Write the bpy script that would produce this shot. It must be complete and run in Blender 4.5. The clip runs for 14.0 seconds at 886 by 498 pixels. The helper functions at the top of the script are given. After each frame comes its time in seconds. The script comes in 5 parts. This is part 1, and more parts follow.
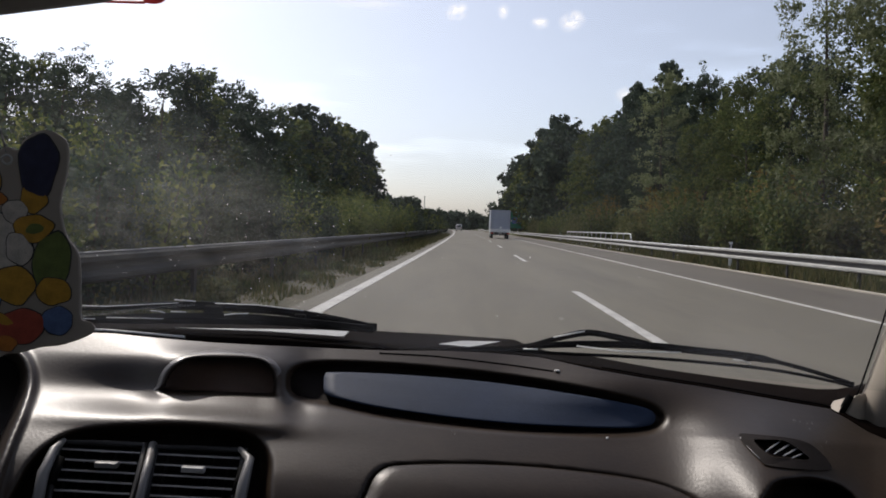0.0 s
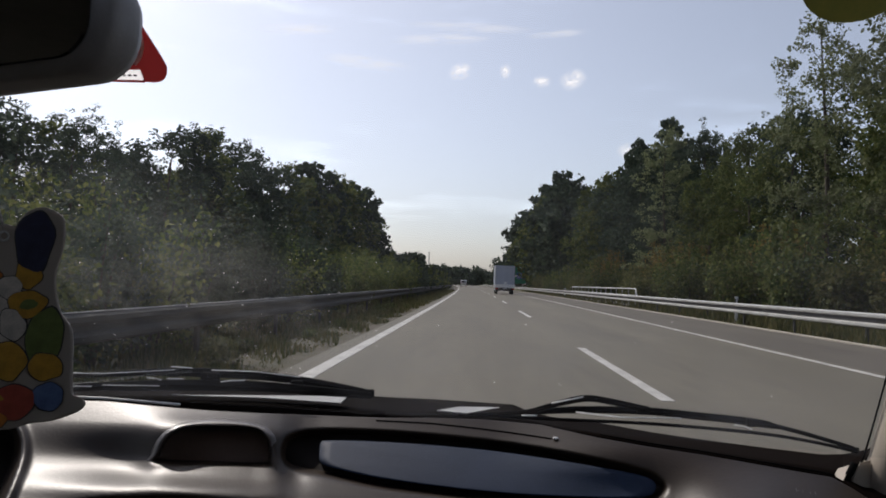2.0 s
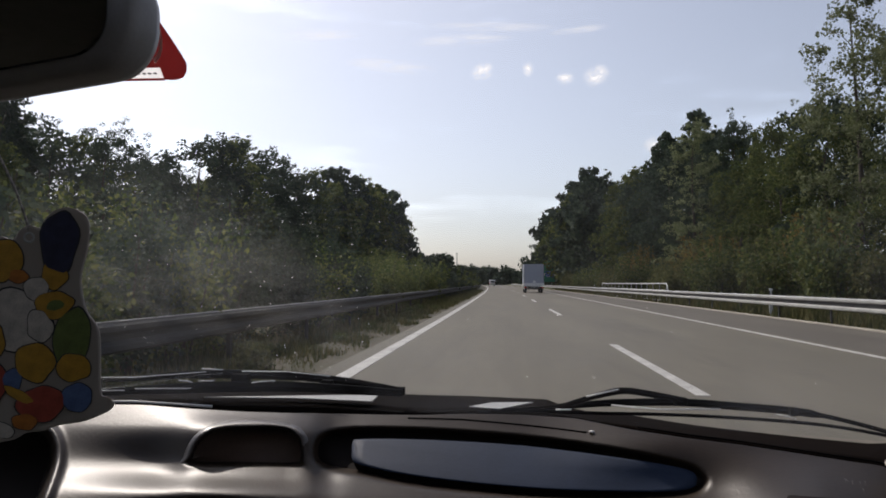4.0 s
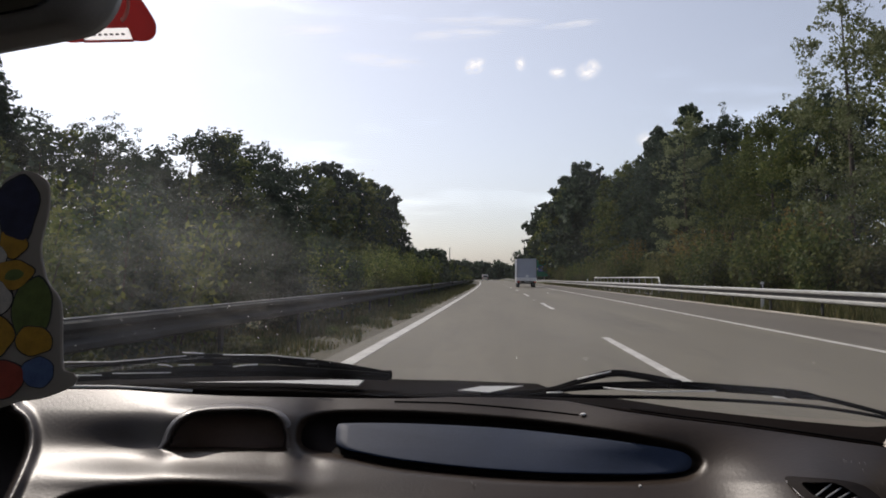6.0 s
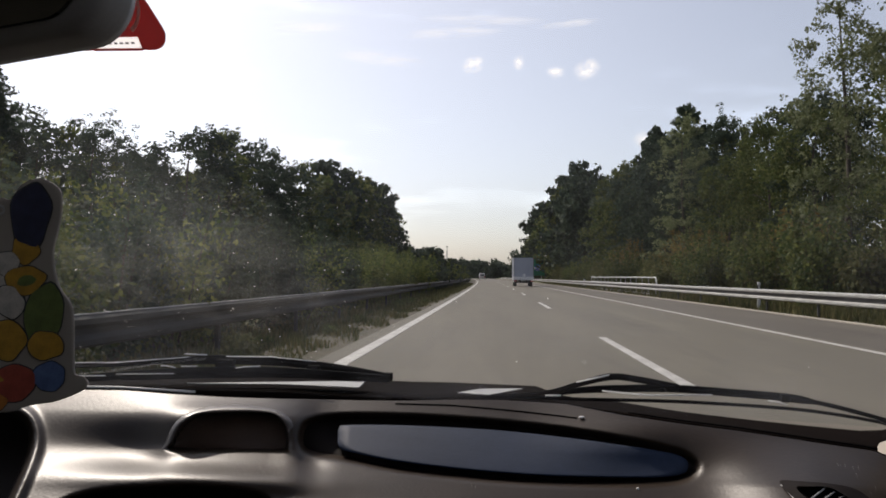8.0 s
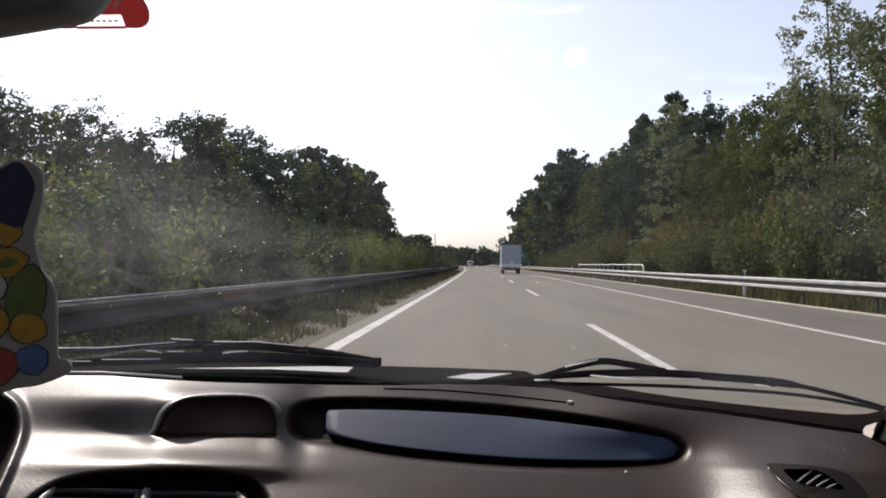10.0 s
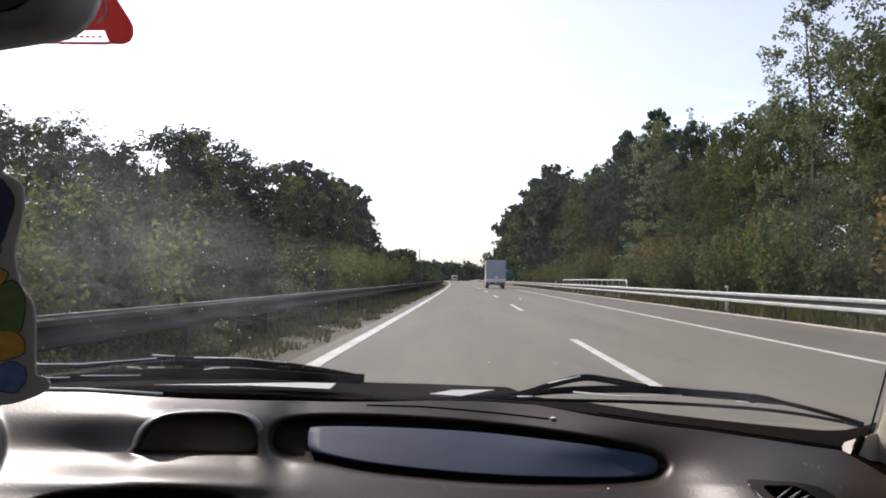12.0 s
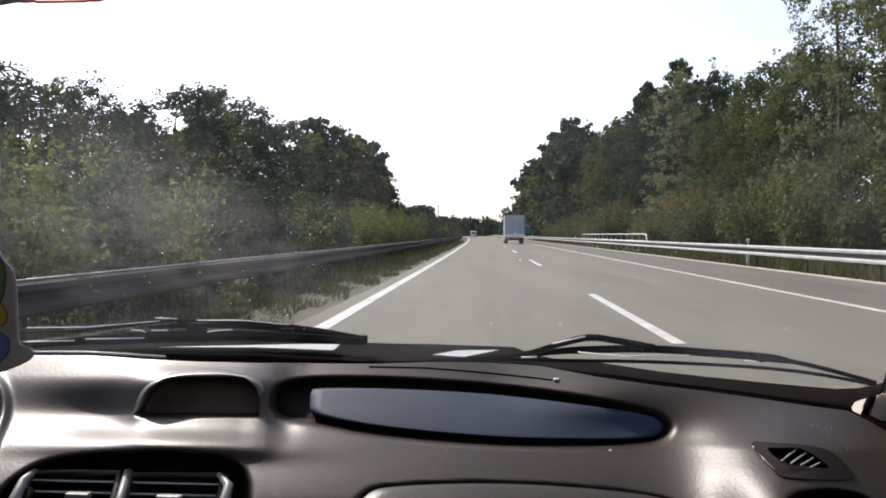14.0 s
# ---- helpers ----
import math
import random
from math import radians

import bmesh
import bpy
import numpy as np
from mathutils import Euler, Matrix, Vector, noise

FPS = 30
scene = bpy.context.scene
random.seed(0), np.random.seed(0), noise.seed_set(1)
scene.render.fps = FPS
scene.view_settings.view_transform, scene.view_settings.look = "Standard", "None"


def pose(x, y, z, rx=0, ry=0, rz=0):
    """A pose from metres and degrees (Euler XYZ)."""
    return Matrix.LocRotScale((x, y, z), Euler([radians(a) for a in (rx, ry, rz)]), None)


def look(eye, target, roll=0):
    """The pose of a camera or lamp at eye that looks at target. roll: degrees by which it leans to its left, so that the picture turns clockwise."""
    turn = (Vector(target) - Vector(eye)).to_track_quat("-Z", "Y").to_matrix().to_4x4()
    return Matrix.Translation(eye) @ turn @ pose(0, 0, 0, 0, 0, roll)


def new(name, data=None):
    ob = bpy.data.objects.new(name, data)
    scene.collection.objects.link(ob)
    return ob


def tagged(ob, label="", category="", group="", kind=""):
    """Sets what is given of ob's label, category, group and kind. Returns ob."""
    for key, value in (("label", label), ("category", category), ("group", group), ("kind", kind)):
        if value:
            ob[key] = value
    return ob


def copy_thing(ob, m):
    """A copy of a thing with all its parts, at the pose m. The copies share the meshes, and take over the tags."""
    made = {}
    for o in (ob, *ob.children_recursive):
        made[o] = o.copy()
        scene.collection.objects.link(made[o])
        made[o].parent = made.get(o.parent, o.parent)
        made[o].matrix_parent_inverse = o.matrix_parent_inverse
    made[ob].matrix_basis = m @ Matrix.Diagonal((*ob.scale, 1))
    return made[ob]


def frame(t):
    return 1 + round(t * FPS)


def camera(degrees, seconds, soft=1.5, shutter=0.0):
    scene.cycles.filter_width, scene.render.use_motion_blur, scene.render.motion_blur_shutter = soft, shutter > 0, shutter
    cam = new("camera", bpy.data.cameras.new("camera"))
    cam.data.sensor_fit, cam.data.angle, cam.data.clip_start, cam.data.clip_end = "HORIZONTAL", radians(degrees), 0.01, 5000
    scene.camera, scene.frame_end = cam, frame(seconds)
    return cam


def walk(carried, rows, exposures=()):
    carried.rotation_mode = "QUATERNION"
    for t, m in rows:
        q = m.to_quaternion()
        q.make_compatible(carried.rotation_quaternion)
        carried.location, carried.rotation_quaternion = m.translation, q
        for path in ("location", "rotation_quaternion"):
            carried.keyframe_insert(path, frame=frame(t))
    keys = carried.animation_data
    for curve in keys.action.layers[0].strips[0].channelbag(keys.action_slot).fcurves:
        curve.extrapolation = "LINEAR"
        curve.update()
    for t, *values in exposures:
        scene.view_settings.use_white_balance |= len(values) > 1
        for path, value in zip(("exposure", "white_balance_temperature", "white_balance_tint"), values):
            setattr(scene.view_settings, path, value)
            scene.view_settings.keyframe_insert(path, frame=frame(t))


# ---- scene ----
# A motorway drive, told from inside the car: the cabin stands still and the camera is held in the passenger's hand.
# x across the road, y ahead, z up from the road; the car's nose looks along y.
cam = camera(62.0, 14.0, soft=1.8)
PATH = [
    (0, -0.013, 0.005, 1.072, 2.25, -1.71, -2.34),
    (0.5, 0.000, 0.009, 1.081, 1.73, 0.19, -1.77),
    (1, -0.008, 0.003, 1.089, 3.57, 1.05, -2.37),
    (1.5, -0.008, -0.001, 1.080, 2.91, 2.99, -2.12),
    (2, -0.001, 0.001, 1.088, 2.61, 2.60, -2.02),
    (2.5, -0.004, 0.011, 1.080, 2.64, 2.10, -1.15),
    (3, -0.007, 0.008, 1.085, 3.20, 1.96, -1.11),
    (3.2, -0.007, 0.008, 1.085, 3.92, 2.75, -1.11),
    (5.3, 0.010, 0.039, 1.063, 5.12, 2.32, -0.15),
    (5.5, 0.010, 0.039, 1.063, 4.42, 3.00, -0.15),
    (6, 0.004, 0.054, 1.055, 4.28, 2.23, -0.23),
    (6.5, 0.003, 0.045, 1.058, 4.72, 0.18, -0.60),
    (7, 0.003, 0.047, 1.059, 4.19, 0.54, -0.57),
    (7.5, 0.004, 0.040, 1.064, 4.37, 1.86, -0.51),
    (8, -0.001, 0.040, 1.063, 4.05, 2.12, -0.56),
    (8.5, -0.000, 0.045, 1.056, 3.26, 0.59, -0.13),
    (8.7, -0.000, 0.045, 1.056, 4.01, 0.75, -0.13),
    (10.8, -0.004, 0.047, 1.060, 2.69, 1.60, -0.84),
    (11, -0.004, 0.047, 1.060, 2.81, 1.99, -0.84),
    (11.5, -0.001, 0.045, 1.057, 3.01, 1.90, -0.66),
    (12, -0.001, 0.044, 1.061, 1.92, 2.30, -0.78),
    (12.5, 0.003, 0.041, 1.062, 1.54, 2.28, -0.75),
    (13, 0.005, 0.058, 1.052, -0.02, 1.84, -1.46),
    (13.5, 0.007, 0.060, 1.049, -0.10, 2.20, -2.19),
    (14, 0.024, 0.066, 1.068, 3.39, -1.15, -0.21),
]
# seconds, stops, white balance: the clip's camera opens up as the trees close in
EXPOSURE = [(0.0, 0.05, 6500, 14.0), (0.5, -0.15, 6450, 14.0), (2.0, -0.14, 6450, 14.0), (3.0, -0.1, 6500, 14.5), (5.5, -0.05, 6650, 14.5), (7.5, 0.05, 6750, 14.5), (8.5, 0.1, 6850, 14.5), (11.0, 0.78, 6500, 16.5),
            (13.5, 0.65, 6500, 16.5), (14.0, 0.9, 6500, 16.5)]
walk(cam, [(t, pose(x, y, z, 90 + pitch, roll, yaw)) for t, x, y, z, yaw, pitch, roll in PATH], EXPOSURE)

# ---- light ----
SUN_AZIMUTH, SUN_HEIGHT = 42.0, 44.0          # degrees to the left of straight ahead, and above the horizon
world = bpy.data.worlds.new("sky")
scene.world = world
world.use_nodes = True
wn, wl = world.node_tree.nodes, world.node_tree.links
sky = wn.new("ShaderNodeTexSky")
sky.sky_type, sky.sun_disc = "NISHITA", False
sky.sun_elevation, sky.sun_rotation = radians(SUN_HEIGHT), radians(-SUN_AZIMUTH)
sky.air_density, sky.dust_density, sky.ozone_density = 1.0, 1.9, 2.5
wn["Background"].inputs["Strength"].default_value = 0.138
# haze takes most of the blue out, and thin streaks of high cloud run over the whole sky
pale = wn.new("ShaderNodeHueSaturation")
pale.inputs["Saturation"].default_value = 0.55
tone = wn.new("ShaderNodeVectorMath")
tone.operation = "MULTIPLY"
tone.inputs[1].default_value = (0.98, 0.99, 1.045)
wl.new(sky.outputs[0], tone.inputs[0])
wl.new(tone.outputs[0], pale.inputs["Color"])
at_sky, lay, streak = wn.new("ShaderNodeTexCoord"), wn.new("ShaderNodeMapping"), wn.new("ShaderNodeTexNoise")
lay.inputs["Scale"].default_value = (1.2, 1.2, 7.0)
streak.inputs["Scale"].default_value, streak.inputs["Detail"].default_value, streak.inputs["Roughness"].default_value = 2.2, 9, 0.6
wl.new(at_sky.outputs["Generated"], lay.inputs["Vector"])
wl.new(lay.outputs[0], streak.inputs["Vector"])
veil = wn.new("ShaderNodeMapRange")
veil.inputs["From Min"].default_value, veil.inputs["From Max"].default_value = 0.50, 0.72
veil.inputs["To Min"].default_value, veil.inputs["To Max"].default_value = 1.0, 1.35
wl.new(streak.outputs[0], veil.inputs[0])
brighter = wn.new("ShaderNodeVectorMath")
brighter.operation = "SCALE"
wl.new(pale.outputs[0], brighter.inputs[0])
wl.new(veil.outputs[0], brighter.inputs["Scale"])
wl.new(brighter.outputs[0], wn["Background"].inputs["Color"])
sun = new("sun", bpy.data.lights.new("sun", "SUN"))
sun.data.energy, sun.data.angle, sun.data.color = 3.2, radians(0.6), (1.0, 0.94, 0.84)
sa, sh = radians(SUN_AZIMUTH), radians(SUN_HEIGHT)
SUN_WAY = Vector((-math.sin(sa) * math.cos(sh), math.cos(sa) * math.cos(sh), math.sin(sh)))
sun.matrix_world = look(SUN_WAY * 60, (0, 0, 0))


# ---- materials ----
def material(name, colour, rough=0.6, metal=0.0, second=None, scale=8.0, mix=0.5, bump=0.0, bump_scale=60.0, detail=6.0, coat=0.0,
             island=0.0, thing=0.0, stretch=None, spec=0.5):
    """A principled surface: two colours mixed by noise at two scales, fine relief, and a spread by island or by thing."""
    m = bpy.data.materials.new(name)
    m.use_nodes = True
    n, l = m.node_tree.nodes, m.node_tree.links
    b = n["Principled BSDF"]
    b.inputs["Roughness"].default_value, b.inputs["Metallic"].default_value = rough, metal
    b.inputs["Coat Weight"].default_value = coat
    b.inputs["Specular IOR Level"].default_value = spec
    at = n.new("ShaderNodeTexCoord")
    place = at.outputs["Object"]
    if stretch:
        mp = n.new("ShaderNodeMapping")
        mp.inputs["Scale"].default_value = stretch
        l.new(place, mp.inputs["Vector"])
        place = mp.outputs[0]
    second = second or tuple(c * 0.75 for c in colour)
    coarse, fine = n.new("ShaderNodeTexNoise"), n.new("ShaderNodeTexNoise")
    for tex, s in ((coarse, scale), (fine, scale * 9)):
        tex.inputs["Scale"].default_value, tex.inputs["Detail"].default_value = s, detail
        l.new(place, tex.inputs["Vector"])
    add = n.new("ShaderNodeMath")
    add.operation = "MULTIPLY_ADD"
    l.new(fine.outputs[0], add.inputs[0])
    add.inputs[1].default_value = 0.5
    l.new(coarse.outputs[0], add.inputs[2])
    ramp = n.new("ShaderNodeMapRange")
    ramp.inputs["From Min"].default_value, ramp.inputs["From Max"].default_value = 0.5, 1.0
    ramp.inputs["To Max"].default_value = mix * 2
    l.new(add.outputs[0], ramp.inputs[0])
    blend = n.new("ShaderNodeMix")
    blend.data_type = "RGBA"
    l.new(ramp.outputs[0], blend.inputs[0])
    blend.inputs[6].default_value, blend.inputs[7].default_value = (*colour, 1), (*second, 1)
    out = blend.outputs[2]
    if island or thing:
        spread = n.new("ShaderNodeNewGeometry" if island else "ShaderNodeObjectInfo")
        value = n.new("ShaderNodeMapRange")
        value.inputs["To Min"].default_value, value.inputs["To Max"].default_value = 1 - (island or thing), 1 + (island or thing)
        l.new(spread.outputs["Random Per Island" if island else "Random"], value.inputs[0])
        hsv = n.new("ShaderNodeHueSaturation")
        l.new(value.outputs[0], hsv.inputs["Value"])
        l.new(out, hsv.inputs["Color"])
        out = hsv.outputs[0]
    l.new(out, b.inputs["Base Color"])
    if bump:
        grain = n.new("ShaderNodeTexNoise")
        grain.inputs["Scale"].default_value, grain.inputs["Detail"].default_value = bump_scale, 4
        l.new(place, grain.inputs["Vector"])
        rel = n.new("ShaderNodeBump")
        rel.inputs["Strength"].default_value, rel.inputs["Distance"].default_value = bump, 0.5 / bump_scale
        l.new(grain.outputs[0], rel.inputs["Height"])
        l.new(rel.outputs[0], b.inputs["Normal"])
    return m


def leaf_material(name, colour, second, through_light=0.35, rough=0.7, thing=0.2):
    """Leaves: two greens spread by leaf and by plant, with light shining through."""
    m = bpy.data.materials.new(name)
    m.use_nodes = True
    n, l = m.node_tree.nodes, m.node_tree.links
    b = n["Principled BSDF"]
    b.inputs["Roughness"].default_value = rough
    b.inputs["Specular IOR Level"].default_value = 0.1
    geo, info = n.new("ShaderNodeNewGeometry"), n.new("ShaderNodeObjectInfo")
    blend = n.new("ShaderNodeMix")
    blend.data_type = "RGBA"
    power = n.new("ShaderNodeMath")
    power.operation = "POWER"
    power.inputs[1].default_value = 1.6
    l.new(geo.outputs["Random Per Island"], power.inputs[0])
    l.new(power.outputs[0], blend.inputs[0])
    blend.inputs[6].default_value, blend.inputs[7].default_value = (*colour, 1), (*second, 1)
    value = n.new("ShaderNodeMapRange")
    value.inputs["To Min"].default_value, value.inputs["To Max"].default_value = 1 - thing, 1 + thing
    l.new(info.outputs["Random"], value.inputs[0])
    hsv = n.new("ShaderNodeHueSaturation")
    l.new(value.outputs[0], hsv.inputs["Value"])
    l.new(blend.outputs[2], hsv.inputs["Color"])
    l.new(hsv.outputs[0], b.inputs["Base Color"])
    t, mx = n.new("ShaderNodeBsdfTranslucent"), n.new("ShaderNodeMixShader")
    l.new(hsv.outputs[0], t.inputs["Color"])
    mx.inputs[0].default_value = through_light
    l.new(b.outputs[0], mx.inputs[1])
    l.new(t.outputs[0], mx.inputs[2])
    l.new(mx.outputs[0], n["Material Output"].inputs["Surface"])
    return m


def pane_material(name, gloss_rough=0.02, tint=(0.93, 0.95, 0.95), dust=0.02):
    """A thin clear pane: straight through, with a mirror share by Fresnel and a trace of dust."""
    m = bpy.data.materials.new(name)
    m.use_nodes = True
    n, l = m.node_tree.nodes, m.node_tree.links
    n.remove(n["Principled BSDF"])
    clear, gloss, dirt = n.new("ShaderNodeBsdfTransparent"), n.new("ShaderNodeBsdfGlossy"), n.new("ShaderNodeBsdfTranslucent")
    clear.inputs[0].default_value = (*tint, 1)
    gloss.inputs["Roughness"].default_value = gloss_rough
    dirt.inputs[0].default_value = (0.54, 0.57, 0.64, 1)
    at, tex = n.new("ShaderNodeTexCoord"), n.new("ShaderNodeTexNoise")
    tex.inputs["Scale"].default_value, tex.inputs["Detail"].default_value = 5.0, 8
    l.new(at.outputs["Object"], tex.inputs["Vector"])
    share = n.new("ShaderNodeMapRange")
    share.inputs["From Min"].default_value, share.inputs["From Max"].default_value = 0.35, 0.75
    share.inputs["To Max"].default_value = dust * 2
    l.new(tex.outputs[0], share.inputs[0])
    one, two, fres = n.new("ShaderNodeMixShader"), n.new("ShaderNodeMixShader"), n.new("ShaderNodeFresnel")
    fres.inputs[0].default_value = 1.5
    l.new(share.outputs[0], one.inputs[0])
    l.new(clear.outputs[0], one.inputs[1])
    l.new(dirt.outputs[0], one.inputs[2])
    l.new(fres.outputs[0], two.inputs[0])
    l.new(one.outputs[0], two.inputs[1])
    l.new(gloss.outputs[0], two.inputs[2])
    l.new(two.outputs[0], n["Material Output"].inputs["Surface"])
    return m


def haze_material(name, share):
    """Glare and reflection painted on glass: clear at the patch rim, cloudy and streaked inside."""
    m = bpy.data.materials.new(name)
    m.use_nodes = True
    n, l = m.node_tree.nodes, m.node_tree.links
    n.remove(n["Principled BSDF"])
    clear, cloudy, mx = n.new("ShaderNodeBsdfTransparent"), n.new("ShaderNodeBsdfTranslucent"), n.new("ShaderNodeMixShader")
    cloudy.inputs[0].default_value = (0.85, 0.82, 0.76, 1)
    at, ball, tex, mul = n.new("ShaderNodeTexCoord"), n.new("ShaderNodeTexGradient"), n.new("ShaderNodeTexNoise"), n.new("ShaderNodeMath")
    ball.gradient_type = "SPHERICAL"
    tex.inputs["Scale"].default_value, tex.inputs["Detail"].default_value = 5.0, 9
    tex.inputs["Distortion"].default_value = 1.2
    l.new(at.outputs["Object"], ball.inputs[0])
    l.new(at.outputs["Object"], tex.inputs["Vector"])
    rng_ = n.new("ShaderNodeMapRange")
    rng_.inputs["From Min"].default_value, rng_.inputs["From Max"].default_value, rng_.inputs["To Max"].default_value = 0.35, 0.75, share
    l.new(tex.outputs[0], rng_.inputs[0])
    mul.operation = "MULTIPLY"
    l.new(ball.outputs["Fac"], mul.inputs[0])
    l.new(rng_.outputs[0], mul.inputs[1])
    l.new(mul.outputs[0], mx.inputs[0])
    l.new(clear.outputs[0], mx.inputs[1])
    l.new(cloudy.outputs[0], mx.inputs[2])
    l.new(mx.outputs[0], n["Material Output"].inputs["Surface"])
    return m


VINYL = material("dash_vinyl", (0.030, 0.0198, 0.0122), 0.40, 0, (0.019, 0.0125, 0.0080), 14, 0.5, 0.13, 250, spec=0.29)
# lighter copy of the vinyl: sunlight on the hood rim, and scuff marks
VINYL_LIT_WORN = material("lit_worn_vinyl", (0.070, 0.056, 0.046), 0.34, 0, (0.045, 0.035, 0.028), 14, 0.5, 0.12, 260, spec=0.6)
# near-black vinyl; on the recess sheets its colour stands in for shade
VINYL_DARK_SHADE = material("dark_shade_vinyl", (0.013, 0.0095, 0.008), 0.75, 0, None, 20, 0.4, 0.2, 400, spec=0.12)
PAD_BLUE = material("blue_grey_vinyl", (0.016, 0.027, 0.054), 0.62, 0, (0.011, 0.020, 0.040), 16, 0.4, 0.25, 420, spec=0.22)
BLACK_PLASTIC = material("black_plastic", (0.006, 0.006, 0.006), 0.55, 0, (0.011, 0.010, 0.010), 30, 0.5, 0.1, 300, spec=0.3)
COWL_BLACK = material("cowl_black", (0.004, 0.0026, 0.002), 0.95, 0, (0.006, 0.004, 0.003), 30, 0.5, 0.2, 200, spec=0.02)
RUBBER = material("rubber", (0.003, 0.003, 0.003), 0.85, 0, (0.005, 0.005, 0.005), 40, 0.4, 0.15, 300, spec=0.03)
SATIN_TRIM = material("satin_trim", (0.15, 0.145, 0.14), 0.45, 0.1, (0.11, 0.105, 0.10), 25, 0.3)
# pale grey for painted glints: dashboard edge and wipers
GLINT_GREY = material("glint_grey", (0.66, 0.65, 0.63), 0.45, 0, (0.5, 0.5, 0.48), 40, 0.5)
SLIP_GREY = material("slip_grey", (0.36, 0.355, 0.34), 0.5, 0, (0.28, 0.275, 0.26), 40, 0.5)
CREAM = material("cream_plastic", (0.29, 0.25, 0.20), 0.6, 0, (0.25, 0.215, 0.172), 12, 0.4, 0.1, 300)
LINING = material("headliner", (0.13, 0.125, 0.12), 0.9, 0, (0.10, 0.10, 0.095), 30, 0.5, 0.3, 250)
GLASS = pane_material("windscreen_glass", dust=0.015)
GLASS_HAZE = haze_material("glass_haze", 0.05)
MIRROR_GREY = material("mirror_housing_grey", (0.26, 0.25, 0.25), 0.5, 0, (0.21, 0.20, 0.20), 30, 0.5, 0.1, 300)
SPECK = leaf_material("dust_speck", (0.70, 0.68, 0.65), (0.8, 0.78, 0.75), 0.7, 0.9, 0.0)
MIRROR = material("mirror_silver", (0.55, 0.56, 0.58), 0.02, 1.0, (0.52, 0.53, 0.55), 6, 0.2)
RED_STICKER = leaf_material("red_sticker", (0.50, 0.16, 0.155), (0.44, 0.13, 0.13), 0.62, 0.4, 0.0)
BACKLIT_WHITE = leaf_material("backlit_white_label", (0.88, 0.87, 0.85), (0.88, 0.87, 0.85), 0.75, 0.5, 0.0)
DISPLAY_BROWN = material("smoked_display", (0.14, 0.09, 0.07), 0.45, 0, (0.10, 0.065, 0.05), 20, 0.4)
WHITE_STICKER = material("white_sticker", (0.75, 0.73, 0.70), 0.5, 0, (0.65, 0.63, 0.6), 60, 0.3)
YELLOW_STICKER = material("yellow_green_sticker", (0.55, 0.52, 0.12), 0.5, 0, (0.40, 0.42, 0.10), 60, 0.5)
INK = material("dark_ink", (0.03, 0.03, 0.03), 0.6)
CORD = material("cord", (0.50, 0.47, 0.42), 0.9, 0, (0.08, 0.07, 0.07), 300, 0.6)

ASPHALT = material("asphalt", (0.132, 0.116, 0.085), 0.82, 0, (0.083, 0.073, 0.054), 0.45, 0.5, 0.4, 45, stretch=(1.6, 0.18, 1))
SHOULDER = material("shoulder_asphalt", (0.104, 0.089, 0.070), 0.85, 0, (0.066, 0.056, 0.044), 0.6, 0.5, 0.5, 45, stretch=(1.6, 0.25, 1))
PAINT = material("road_paint", (0.54, 0.52, 0.48), 0.6, 0, (0.30, 0.285, 0.26), 3.0, 0.55, 0.3, 60)
KERB = material("edge_concrete", (0.41, 0.37, 0.30), 0.85, 0, (0.27, 0.245, 0.20), 1.2, 0.5, 0.4, 40)
GRAVEL = material("gravel_verge", (0.090, 0.070, 0.047), 0.95, 0, (0.045, 0.045, 0.022), 1.4, 0.5, 0.8, 18)
TURF = material("turf", (0.060, 0.075, 0.026), 0.95, 0, (0.12, 0.105, 0.045), 0.35, 0.5, 0.9, 8)
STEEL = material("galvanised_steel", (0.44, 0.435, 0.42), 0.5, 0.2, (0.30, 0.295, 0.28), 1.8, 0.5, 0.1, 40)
# median beam, posts and gap strips: shade put into the steel's colour
SHADED_STEEL = material("shaded_barrier_steel", (0.034, 0.033, 0.032), 0.75, 0.0, (0.018, 0.017, 0.015), 1.6, 0.6, 0.2, 40)
RAIL_PAINT = material("white_rail_paint", (0.72, 0.72, 0.70), 0.5, 0, (0.55, 0.55, 0.52), 4, 0.4)
BARK = material("bark", (0.085, 0.066, 0.048), 0.95, 0, (0.045, 0.036, 0.028), 5, 0.6, 0.8, 30)
LEAF_DARK = leaf_material("leaf_dark", (0.036, 0.053, 0.036), (0.076, 0.096, 0.060), 0.28)
LEAF_MID = leaf_material("leaf_mid", (0.050, 0.072, 0.026), (0.155, 0.165, 0.055), 0.38)
LEAF_HEDGE = leaf_material("leaf_hedge", (0.055, 0.080, 0.025), (0.165, 0.172, 0.054), 0.42)
LEAF_OLIVE = leaf_material("leaf_olive", (0.072, 0.084, 0.034), (0.165, 0.155, 0.065))
LEAF_RUST = leaf_material("leaf_rust", (0.095, 0.075, 0.030), (0.22, 0.155, 0.050))
LEAF_PALE = leaf_material("leaf_pale", (0.11, 0.13, 0.06), (0.22, 0.23, 0.13))
NEEDLE = leaf_material("needles", (0.020, 0.036, 0.016), (0.045, 0.062, 0.026), 0.15)
GRASS = leaf_material("grass_blades", (0.055, 0.066, 0.024), (0.155, 0.130, 0.060), 0.25)
TARP = material("white_tarpaulin", (0.40, 0.43, 0.50), 0.5, 0, (0.33, 0.36, 0.43), 0.8, 0.5, 0.15, 6)
WHITE_PAINT = material("white_car_paint", (0.78, 0.78, 0.78), 0.3, 0, (0.7, 0.7, 0.69), 2, 0.3, coat=0.4)
